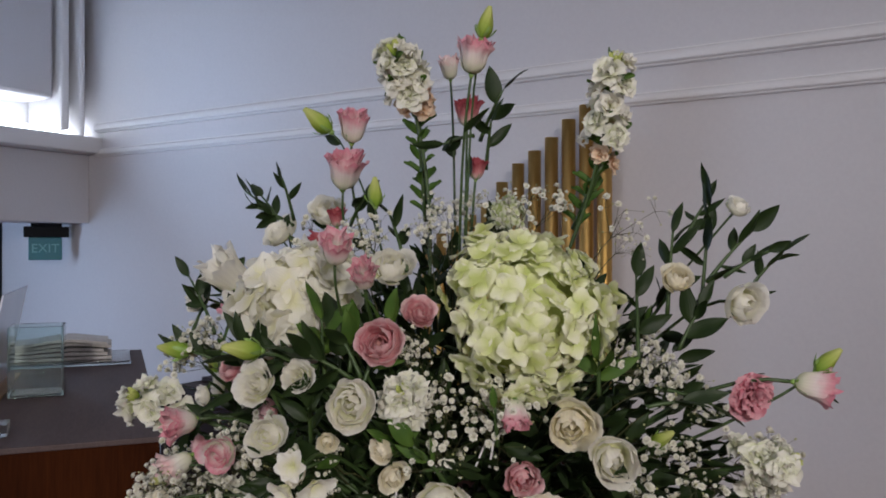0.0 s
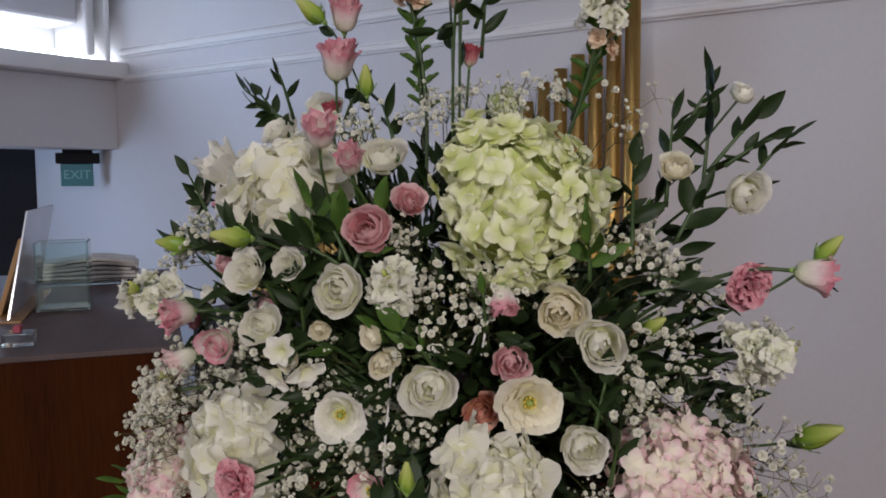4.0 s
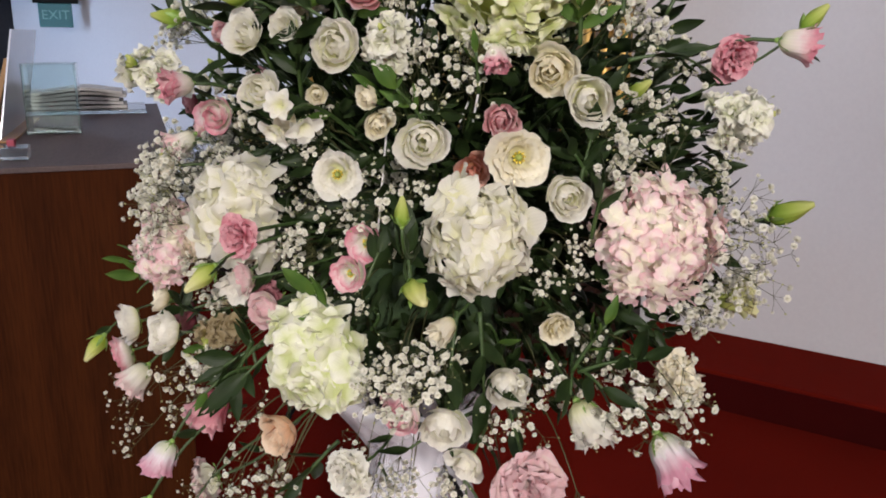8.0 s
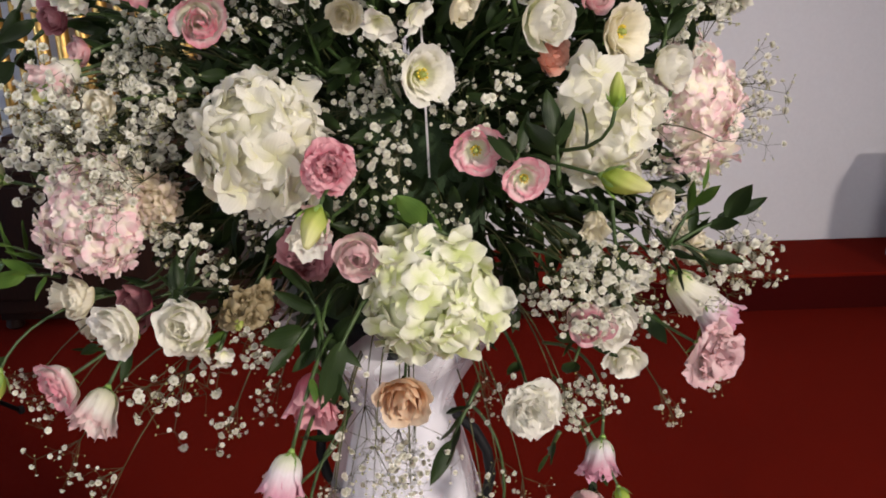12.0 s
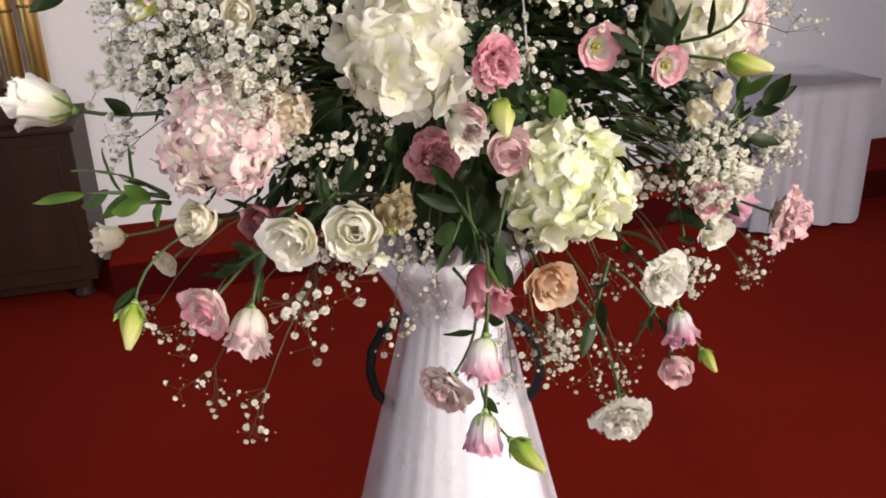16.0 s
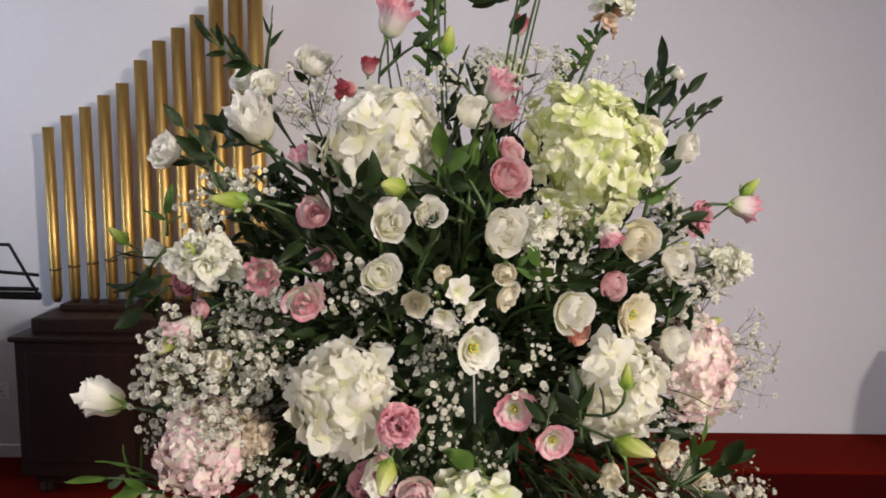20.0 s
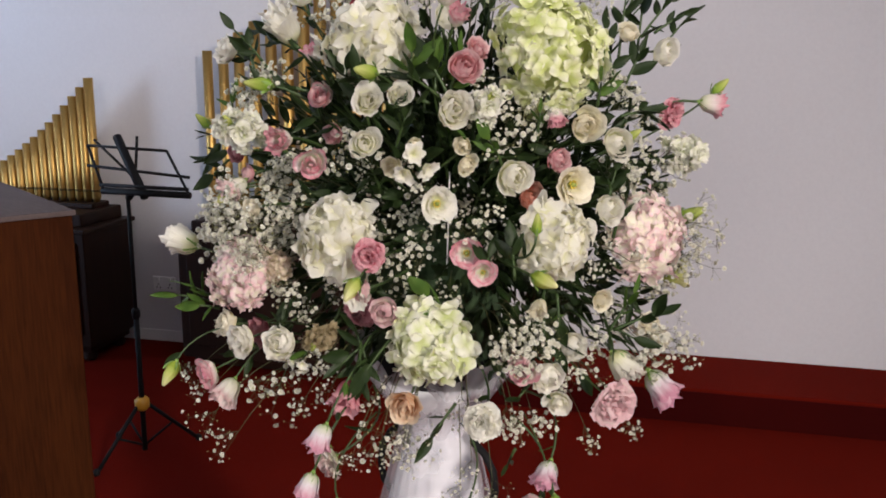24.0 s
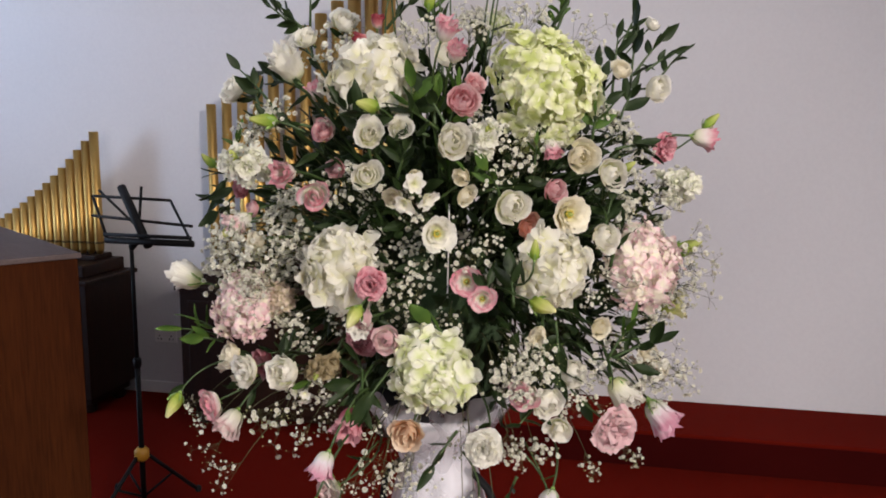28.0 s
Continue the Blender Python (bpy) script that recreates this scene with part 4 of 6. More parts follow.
def floret_mesh(kind, variant):
    """Hydrangea: four broad petals; stock: a small ruffled double bloom."""
    key = (kind, variant)
    if key not in MESHES:
        rng = random.Random(kind + str(variant))
        pieces = []
        if kind.startswith("hyd"):
            for k in range(4):
                v, f, u = floret_petal(rng.uniform(0.92, 1.1), rng.uniform(0.95, 1.15), rng.uniform(0.05, 0.55), rng.uniform(-0.15, 0.55), rng.uniform(-0.12, 0.20), rng.random())
                pieces.append((v, f, u, Matrix.Rotation(math.pi / 2 * k + rng.uniform(-0.15, 0.15), 4, "Z")))
        else:
            for ring, (n, lean, ln) in enumerate(((5, (40, 85, 100), 1.0), (4, (15, 50, 70), 0.85), (3, (2, 15, 25), 0.7))):
                for k in range(n):
                    v, f, u = petal_data(ln * rng.uniform(0.8, 1.1), 0.95, [a + rng.uniform(-22, 22) for a in lean], 0.6, 0.16, 2.4, rng.random(), 6, 5, crease=0.3)
                    pieces.append((v, f, u, Matrix.Rotation(2 * math.pi * k / n + ring * 0.5 + rng.uniform(-0.2, 0.2), 4, "Z")))
        v, f, u = fused(pieces, 6)
        colour = {"stock_white": "white", "stock_peach": "apricot", "stock_brown": "brown", "stock_cream": "cream", "stock_green": "green", "stock_greenwhite": "greenwhite"}.get(kind, kind)
        MESHES[key] = make_mesh("floret", v, f, PETAL[colour], u)
    return MESHES[key]


def hydrangea(colour, p, size, face, n=80, floret=0.02, depth=0.8, reach=0.35, word="white"):
    """A domed head of four-petalled florets."""
    r = size / 2
    face = Vector(face).normalized()
    ob = thing("hydrangea", f"large {word} hydrangea head in the arrangement", "flower", "hydrangeas")
    centre = Vector(p) - face * (r * depth * 0.45)
    fr = frame_to(face, RNG.uniform(0, 6.28))
    child("head_core", core_mesh(colour), ob, Matrix.Translation(centre) @ fr @ Matrix.Diagonal((r * 0.72, r * 0.72, r * depth * 0.68, 1)))
    lobe = RNG.uniform(0, 6.28)
    for k in range(n):
        c = 1 - (k + 0.5) / n * 1.42
        a = k * 2.39996 + RNG.uniform(-0.25, 0.25)
        q = math.sqrt(max(0, 1 - c * c))
        d = Vector((q * math.cos(a), q * math.sin(a), c))
        rr = r * (RNG.uniform(0.76, 1.02) + 0.07 * math.sin(3 * a + lobe) + 0.05 * math.sin(5 * c + 2 + lobe))
        pos = Vector((d.x * rr * 1.02, d.y * rr * 0.95, d.z * rr * depth)) - d * floret * 0.15
        nrm = (d + Vector((RNG.uniform(-1, 1), RNG.uniform(-1, 1), RNG.uniform(-1, 1))) * (0.50 if colour == "white" else 0.62)).normalized()
        m = Matrix.Translation(centre) @ fr @ Matrix.Translation(pos) @ frame_to(nrm, RNG.uniform(0, 6.28))
        child("floret", floret_mesh("hyd_" + colour, RNG.randrange(7)), ob, m @ Matrix.Scale(floret * RNG.uniform(0.82, 1.2), 4))
    curved_stem(ob, centre - face * r * 0.4, face, 0.003, reach, 3, size=0.06)
    return ob


def core_mesh(colour):
    key = ("core", colour)
    if key not in MESHES:
        bm = bmesh.new()
        bmesh.ops.create_icosphere(bm, subdivisions=2, radius=1.0)
        bm.loops.layers.uv.new("UVMap")
        me = bpy.data.meshes.new("head_core")
        bm.to_mesh(me)
        bm.free()
        me.materials.append(PETAL["hyd_" + colour])
        MESHES[key] = me
    return MESHES[key]


def stock(colour, p, size, face, length=0.05, n=9, reach=0.35, tip="green", spent=0, word="white", second=""):
    """A spike of small double florets round a stem, with green buds at its tip and spent florets below."""
    face = Vector(face).normalized()
    ob = thing("stock_spike", f"{word} stock flower spike with green tip buds", "flower", "stock spikes")
    fr = frame_to(face, RNG.uniform(0, 6.28))
    base = Vector(p) - face * length * 0.5
    total = n + spent
    fl = size * (0.38 if total > 12 else 0.46)
    for k in range(total):
        s = (k + 0.5) / total
        kind = "stock_peach" if k < spent else "stock_" + (second if second and k % 2 else colour)
        a = k * 2.4
        out = Vector((math.cos(a), math.sin(a), 0.35 + 0.9 * s)).normalized()
        pos = Vector((0, 0, s * length)) + Vector((out.x, out.y, 0)) * size * 0.29 * (0.7 if k < spent else 1.0)
        child("floret", floret_mesh(kind, RNG.randrange(3)), ob, Matrix.Translation(base) @ fr @ Matrix.Translation(pos) @ frame_to(out, RNG.uniform(0, 6)) @ Matrix.Scale(fl * RNG.uniform(0.85, 1.15) * (0.75 if k < spent else 1.0), 4))
    if tip:
        for k in range(6):
            a = k * 1.7
            out = Vector((0.5 * math.cos(a), 0.5 * math.sin(a), 1)).normalized()
            key = ("bud", tip)
            if key in MESHES:
                child("tip_bud", MESHES[key], ob, Matrix.Translation(base + face * length * 0.96) @ fr @ frame_to(out) @ Matrix.Scale(size * 0.3, 4), "green tip bud")
    curved_stem(ob, base + face * length * 0.9, face, 0.0026, reach, 0, length + 0.06)
    return ob, base, fr


def alstro(p, size, face, n=3):
    """A cluster of trumpet blooms with narrow petals."""
    face = Vector(face).normalized()
    ob = thing("alstroemeria", "white alstroemeria cluster with greenish throats", "flower", "alstroemeria")
    fr = frame_to(face, RNG.uniform(0, 6.28))
    for k in range(n):
        a = 2 * math.pi * k / n + 0.4
        out = Vector((0.55 * math.cos(a), 0.55 * math.sin(a), 1)).normalized()
        m = Matrix.Translation(Vector(p) - face * size * 0.2) @ fr @ Matrix.Translation(Vector((math.cos(a), math.sin(a), 0)) * size * 0.22) @ frame_to(out)
        whorl(ob, "alstro", "white", 6, m, size * 0.30, k)
    curved_stem(ob, Vector(p) - face * size * 0.2, face, 0.002, 0.35, 2, light=True)
    return ob


# baby's breath: a few branching sprigs, each a mesh of stems and one of florets
def gyp_floret():
    pieces = []
    rng = random.Random(11)
    for ring, (n, lean, ln) in enumerate(((6, (60, 100, 120), 0.85), (6, (35, 66, 84), 0.95), (5, (14, 34, 48), 0.98), (3, (2, 8, 14), 0.95))):
        for k in range(n):
            v, f, u = petal_data(ln, 0.9, lean, 0.5, 0.06, 1.5, rng.random(), 3, 3)
            pieces.append((v, f, u, Matrix.Rotation(2 * math.pi * k / n + ring * 0.6, 4, "Z")))
    return joined(pieces)


GYP_ONE = gyp_floret()
GYP = []
for variant in range(9):
    rng = random.Random(100 + variant)
    sv, sf, pieces = [], [], []
    loose = variant >= 6
    root = Vector((0, 0, -1.0))
    for b in range(6 if loose else 8):
        a = rng.uniform(0, 6.28)
        spread = rng.uniform(0.1, 1.0)
        hub = Vector((spread * math.cos(a), spread * math.sin(a), rng.uniform(-0.6, 0.5) if loose else rng.uniform(-0.5, 0.15)))
        fork = root + (hub - root) * 0.3 + Vector((rng.uniform(-0.05, 0.05), rng.uniform(-0.05, 0.05), 0))
        tube_data(bezier(root, fork, hub, 4), 0.013, 0.009, 3, sv, sf)
        for c in range(rng.randint(1, 3)):
            tip = hub + Vector((rng.uniform(-1, 1), rng.uniform(-1, 1), rng.uniform(-0.4, 1.1))).normalized() * rng.uniform(0.25, 0.6)
            tube_data([hub, tip], 0.006, 0.005, 3, sv, sf)
            bv, bf = tube_data([tip - Vector((0, 0, 0.03)), tip - Vector((0, 0, 0.01)), tip + Vector((0, 0, 0.02))], 0.02, 0.026, 5)
            pieces.append((bv, bf, [(0.5, 0.02)] * len(bv), Matrix.Identity(4)))
        for c in range(rng.randint(2, 3) if loose else rng.randint(3, 5)):
            d = Vector((rng.uniform(-1, 1), rng.uniform(-1, 1), rng.uniform(-0.4, 1.1)))
            tip = hub + d.normalized() * rng.uniform(0.2, 0.55)
            tube_data([hub, (hub + tip) / 2 + Vector((0, 0, 0.03)), tip], 0.008, 0.006, 3, sv, sf)
            out = (tip - hub + Vector((0, 0, 0.12))).normalized()
            sc = rng.choice((0.07, 0.10, 0.12, 0.13, 0.14))
            pieces.append((*GYP_ONE, Matrix.Translation(tip) @ frame_to(out, rng.uniform(0, 6.28)) @ Matrix.Scale(sc, 4)))
    v, f, u = joined(pieces)
    GYP.append((make_mesh("stems", sv, sf, STEM_THIN), make_mesh("florets", v, f, PETAL["gyp"], u)))


def gyp(p, size, face, loose=False):
    ob = thing("baby_breath_sprig", "airy sprig of tiny white baby's breath flowers", "flower sprig", "baby's breath sprigs")
    stems, florets = GYP[RNG.randrange(6, 9) if loose else RNG.randrange(6)]
    m = Matrix.Translation(p) @ frame_to(face, RNG.uniform(0, 6.28)) @ Matrix.Scale(size, 4)
    child("stems", stems, ob, m)
    tagged(child("florets", florets, ob, m), kind="stuff")
    root = m @ Vector((0, 0, -1.0))
    start = HEART + (root - HEART) * 0.7
    verts, faces = tube_data(bezier(start, (start + root) / 2 + Vector((0, 0, 0.25 * (root - start).length)), root, 7), 0.0009, 0.0005, 4)
    child("stalk", make_mesh("stalk", verts, faces, STEM_THIN), ob)
    return ob


def sprig(p, tip, n=7, size=0.05, light=False):
    """A leafy branch from p to tip."""
    p, tip = Vector(p), Vector(tip)
    ob = thing("foliage_sprig", "deep green leafy branch" if not light else "fresh green leafy branch", "foliage", "foliage sprigs")
    d = (tip - p).normalized()
    mid = (p + tip) / 2 + Vector((0, 0, 0.08)) * (tip - p).length
    pts = bezier(p, mid, tip, 8)
    verts, faces = tube_data(pts, 0.0024, 0.0012, 5)
    child("stem", make_mesh("stem", verts, faces, STEM), ob)
    for k in range(n):
        s = 0.3 + 0.7 * (k + 0.5) / n
        q = pts[min(7, int(s * 7.99))]
        side = d.orthogonal().normalized()
        side.rotate(Matrix.Rotation(k * 2.4 + RNG.uniform(-0.4, 0.4), 3, d))
        out = (d * (0.5 + 0.6 * s) + side * 0.8).normalized() if k < n - 1 else d
        child("leaf", leaf_mesh(RNG.randrange(6), light), ob, Matrix.Translation(q) @ frame_to(out, RNG.uniform(0, 6.28)) @ Matrix.Scale(size * 0.78 * RNG.uniform(0.8, 1.2), 4))
    return ob


# ---- vase ----
VX, VY = -0.49, 0.748
vase = thing("vase", "tall white ceramic pedestal vase wrapped in white tulle", "vase")
part("body", lathe_bm([(0.285, 0.0), (0.29, 0.015), (0.28, 0.04), (0.222, 0.3), (0.152, 0.6), (0.096, 0.85), (0.06, 1.0), (0.046, 1.06), (0.06, 1.10), (0.09, 1.13), (0.095, 1.15), (0.085, 1.15), (0.05, 1.09)], 40, VX, VY), CERAMIC, vase, "", True)
verts, faces = [], []
NCOL, NROW = 120, 22
for j in range(NROW):
    s = j / (NROW - 1)
    for i in range(NCOL):
        a = 2 * math.pi * i / NCOL
        r = 0.052 + 0.262 * s
        r += (0.0008 + 0.002 * s) * math.sin(23 * a + 3.5 * math.sin(3 * a) + s) + 0.006 * s * math.sin(5 * a + 1)
        verts.append((VX + r * math.cos(a), VY + r * math.sin(a), 1.085 - s * 1.07))
for j in range(NROW - 1):
    for i in range(NCOL):
        i2 = (i + 1) % NCOL
        faces.append((j * NCOL + i, (j + 1) * NCOL + i, (j + 1) * NCOL + i2, j * NCOL + i2))
tulle = thing("tulle_wrap", "sheer white tulle skirt gathered round the vase", "fabric")
child("tulle", make_mesh("tulle", verts, faces, TULLE), tulle)
verts, faces = [], []
for j in range(10):
    s = j / 9
    for i in range(NCOL):
        a = 2 * math.pi * i / NCOL
        r = 0.056 + 0.07 * s ** 1.3 + (0.003 + 0.010 * s) * math.sin(13 * a + 2 * math.sin(2 * a)) + 0.006 * s * math.sin(29 * a)
        verts.append((VX + r * math.cos(a), VY + r * math.sin(a), 1.06 + 0.13 * s + 0.012 * s * math.sin(7 * a)))
for j in range(9):
    for i in range(NCOL):
        i2 = (i + 1) % NCOL
        faces.append((j * NCOL + i, j * NCOL + i2, (j + 1) * NCOL + i2, (j + 1) * NCOL + i))
child("collar", make_mesh("collar", verts, faces, TULLE), tulle, None, "crumpled tulle collar under the flowers")
# florist's cage and bowl in the vase
foam = thing("floral_foam", "dark wet floral foam in a black bowl in the vase", "floral foam")
part("bowl", lathe_bm([(0.06, 1.12), (0.09, 1.15), (0.10, 1.19), (0.09, 1.19), (0.07, 1.16)], 32, VX, VY), BLACK, foam, "black plastic bowl", True)
part("block", lathe_bm([(0.085, 1.17), (0.095, 1.19), (0.10, 1.33), (0.085, 1.38), (0.05, 1.40)], 24, VX, VY), FOAM, foam, "", True)
for side in (-1, 1):
    ax = Vector((0.96, -0.28, 0)) * side
    mid = Vector((VX, VY, 0))
    pts = [mid + ax * r + Vector((0, 0, z)) for r, z in ((0.045, 1.05), (0.066, 1.046), (0.085, 1.03), (0.099, 1.005), (0.103, 0.975), (0.097, 0.945), (0.080, 0.925))]
    part("handle", tube_bm(pts, 0.006, 10), BLACK, vase, "curved black handle", True)


def tall_spike(p, size, face, length, n, spent, foot):
    """A tall stock spike on a leafy stem that rises clear of the arrangement."""
    ob, base, fr = stock("white", p, size, face, length, n, 0.5, "green", spent, "tall white", "greenwhite")
    face, foot = Vector(face), Vector(foot)
    pts = bezier(foot, (foot + base) / 2, base, 8)
    verts, faces = tube_data(pts, 0.003, 0.0026, 6)
    child("stalk", make_mesh("stalk", verts, faces, STEM), ob)
    count = max(8, int((base - foot).length / 0.0055))
    for k in range(count):
        q = foot + (base - foot) * (k + 0.5) / count
        a = k * 2.4
        out = (Vector((math.cos(a), math.sin(a), 1.3))).normalized()
        child("bract", petal_mesh("bract", "leaf", k % 3), ob, Matrix.Translation(q) @ frame_to(out) @ Matrix.Scale(0.025, 4), "small green bract")
    for k in range(9):
        a = k * 2.4 + 1.0
        out = Vector((math.cos(a), math.sin(a), 0.9)).normalized()
        q = base + face * length * (0.1 + 0.1 * k)
        child("bract", petal_mesh("bract", "leaf", k % 3), ob, Matrix.Translation(q) @ fr @ frame_to(out) @ Matrix.Scale(size * 0.62, 4), "small green bract")


def flower_pick(a, b):
    ob = part("flower_pick", tube_bm([Vector(a), Vector(b)], 0.0011, 6), MOULD, None, "", True)
    return tagged(ob, "thin white plastic florist's pick among the flowers", "flower pick", "flower picks")


# ---- the flowers ----
hydrangea('green', (-0.312, 0.642, 1.629), 0.1587, (0.522, -0.835, 0.174), 190, 0.0150, word='pale green')
hydrangea('white', (-0.536, 0.583, 1.640), 0.1200, (0.353, -0.888, 0.296), 76, 0.0198, word='white')
hydrangea('white', (-0.298, 0.568, 1.396), 0.0967, (0.512, -0.855, 0.081), 60, 0.0182, word='white')
hydrangea('pink', (-0.178, 0.703, 1.387), 0.1312, (0.845, -0.488, 0.217), 200, 0.0105, word='pink')
hydrangea('white', (-0.584, 0.540, 1.390), 0.1067, (-0.241, -0.952, 0.190), 56, 0.0205, word='white')
hydrangea('pale', (-0.452, 0.512, 1.268), 0.1060, (-0.083, -0.996, -0.019), 88, 0.0158, word='pale green')
hydrangea('pink', (-0.734, 0.570, 1.331), 0.1016, (-0.486, -0.811, 0.327), 170, 0.0100, word='pink')
cup('pinkedge', (-0.367, 0.641, 1.857), 0.0370, (0.320, -0.204, 0.925))
bud('green', (-0.358, 0.646, 1.888), 0.0286, (0.308, -0.012, 0.951))
cup('whitepink', (-0.480, 0.782, 1.886), 0.0297, (0.112, -0.333, 0.936))
cup('red', (-0.400, 0.684, 1.816), 0.0320, (0.181, -0.290, 0.940))
cup('red', (-0.401, 0.704, 1.763), 0.0250, (0.165, -0.102, 0.981))
cup('pinkedge', (-0.530, 0.673, 1.811), 0.0407, (0.357, -0.275, 0.893))
cup('pinkedge', (-0.537, 0.667, 1.764), 0.0459, (0.392, -0.344, 0.853))
bud('green', (-0.575, 0.668, 1.821), 0.0360, (-0.490, -0.612, 0.621))
bud('green', (-0.479, 0.642, 1.740), 0.0288, (0.181, -0.290, 0.940))
lis('white', (-0.687, 0.725, 1.704), 0.0438, (0.016, -0.748, 0.663))
lis('white', (-0.635, 0.756, 1.730), 0.0490, (0.406, -0.650, 0.643))
cup('red', (-0.565, 0.688, 1.718), 0.0245, (0.181, -0.290, 0.940))
cup('pinkedge', (-0.433, 0.526, 1.684), 0.0344, (0.453, -0.475, 0.754))
cup('pinkedge', (-0.428, 0.557, 1.661), 0.0323, (0.406, -0.650, 0.643))
lis('white', (-0.452, 0.631, 1.669), 0.0507, (0.533, -0.688, 0.492))
lis('pink', (-0.418, 0.567, 1.604), 0.0514, (0.512, -0.819, 0.259))
lis('pink', (-0.412, 0.621, 1.628), 0.0402, (0.671, -0.602, 0.433))
bud('green', (-0.526, 0.511, 1.597), 0.0343, (-0.458, -0.876, 0.150))
lis('pink', (-0.607, 0.574, 1.566), 0.0299, (-0.106, -0.970, 0.220))
lis('white', (-0.530, 0.532, 1.564), 0.0485, (0.300, -0.880, 0.30))
lis('white', (-0.495, 0.547, 1.570), 0.0369, (0.386, -0.880, 0.25))
lis('white', (-0.425, 0.535, 1.555), 0.0534, (0.50, -0.83, 0.10))
stock('greenwhite', (-0.395, 0.569, 1.557), 0.0357, (0.459, -0.734, 0.500), 0.039, 8, word='greenish white')
cup('pinkedge', (-0.651, 0.551, 1.513), 0.0407, (-0.139, -0.990, 0.000))
stock('greenwhite', (-0.716, 0.578, 1.521), 0.0479, (-0.222, -0.897, 0.383), 0.053, 8, word='greenish white')
lis('pinkedge', (-0.618, 0.568, 1.481), 0.0499, (0.270, -0.948, -0.166))
lis('white', (-0.541, 0.556, 1.511), 0.0440, (0.40, -0.85, 0.20))
lis('cream', (-0.483, 0.575, 1.509), 0.0242, (0.559, -0.824, -0.094))
lis('cream', (-0.417, 0.586, 1.483), 0.0334, (0.648, -0.725, -0.233))
lis('cream', (-0.509, 0.557, 1.481), 0.0340, (-0.149, -0.977, -0.150))
alstro((-0.465, 0.513, 1.486), 0.0594, (0.435, -0.799, -0.415))
cup('pinkedge', (-0.314, 0.618, 1.545), 0.0307, (0.318, -0.476, -0.820))
lis('cream', (-0.276, 0.648, 1.533), 0.0506, (0.407, -0.910, -0.076))
lis('white', (-0.234, 0.641, 1.512), 0.0521, (0.633, -0.772, -0.056))
lis('pink', (-0.307, 0.617, 1.491), 0.0397, (0.559, -0.824, -0.094))
lis('cream', (-0.229, 0.797, 1.656), 0.0381, (0.459, -0.734, 0.500))
lis('white', (-0.175, 0.841, 1.630), 0.0528, (0.781, -0.617, -0.098))
lis('white', (-0.186, 0.862, 1.727), 0.0307, (0.665, -0.342, 0.663))
carnation('rose', (-0.163, 0.813, 1.545), 0.0550, (0.695, -0.719, 0.000))
cup('pinkedge', (-0.110, 0.821, 1.558), 0.0407, (0.966, 0.200, -0.163))
bud('green', (-0.099, 0.827, 1.582), 0.0298, (0.693, 0.030, 0.720))
stock('greenwhite', (-0.148, 0.781, 1.490), 0.0454, (0.919, -0.275, 0.281), 0.050, 8, word='greenish white')
hydrangea('small', (-0.406, 0.780, 1.726), 0.0422, (0.459, -0.734, 0.500), 40, 0.006, word='small pale green')
bud('green', (-0.217, 0.710, 1.519), 0.0244, (0.824, -0.162, 0.542))
bud('green', (-0.117, 0.924, 1.382), 0.0475, (0.910, 0.039, 0.412))
open_bloom('white', (-0.451, 0.565, 1.437), 0.0529, (0.486, -0.870, 0.079))
lis('white', (-0.353, 0.565, 1.474), 0.0533, (0.538, -0.842, -0.032))
lis('peach', (-0.341, 0.624, 1.442), 0.0421, (0.562, -0.822, -0.094))
open_bloom('cream', (-0.287, 0.615, 1.461), 0.0600, (0.630, -0.777, -0.018))
lis('white', (-0.240, 0.619, 1.430), 0.0481, (0.630, -0.777, -0.018))
open_bloom('pinkedge', (-0.412, 0.557, 1.378), 0.0470, (-0.024, -1.000, -0.009))
open_bloom('pinkedge', (-0.381, 0.497, 1.369), 0.0371, (0.094, -0.996, -0.003))
bud('yellow', (-0.308, 0.492, 1.365), 0.0363, (0.797, -0.587, -0.144))
bud('green', (-0.319, 0.487, 1.432), 0.0231, (0.026, -0.026, 0.999))
carnation('rose', (-0.521, 0.502, 1.381), 0.0489, (0.149, -0.989, 0.013))
bud('yellow', (-0.530, 0.463, 1.347), 0.0348, (-0.166, -0.846, -0.507))
cup('white', (-0.542, 0.521, 1.328), 0.0404, (0.149, -0.926, -0.347))
carnation('darkpink', (-0.554, 0.570, 1.292), 0.0600, (-0.083, -0.997, -0.007))
lis('palepink', (-0.505, 0.514, 1.307), 0.0408, (-0.024, -1.000, -0.009))
lis('palepink', (-0.538, 0.518, 1.331), 0.0372, (-0.438, -0.898, -0.038))
cup('cream', (-0.319, 0.546, 1.318), 0.0302, (-0.142, -0.925, -0.353))
lis('cream', (-0.244, 0.616, 1.313), 0.0375, (0.538, -0.842, -0.032))
cup('yellow', (-0.146, 0.822, 1.309), 0.0501, (0.992, -0.001, 0.125))
lis('white', (-0.279, 0.588, 1.257), 0.0488, (0.545, -0.797, -0.260))
lis('white', (-0.302, 0.523, 1.237), 0.0517, (0.545, -0.797, -0.260))
lis('pinkedge', (-0.330, 0.496, 1.255), 0.0457, (-0.114, -0.975, -0.189))
lis('white', (-0.289, 0.537, 1.198), 0.0463, (0.081, -0.930, -0.359))
carnation('palepink', (-0.221, 0.526, 1.211), 0.0704, (0.602, -0.783, -0.157))
cup('white', (-0.214, 0.626, 1.226), 0.0512, (0.671, -0.238, -0.702))
cup('pinktip', (-0.160, 0.704, 1.171), 0.0611, (0.646, -0.166, -0.745))
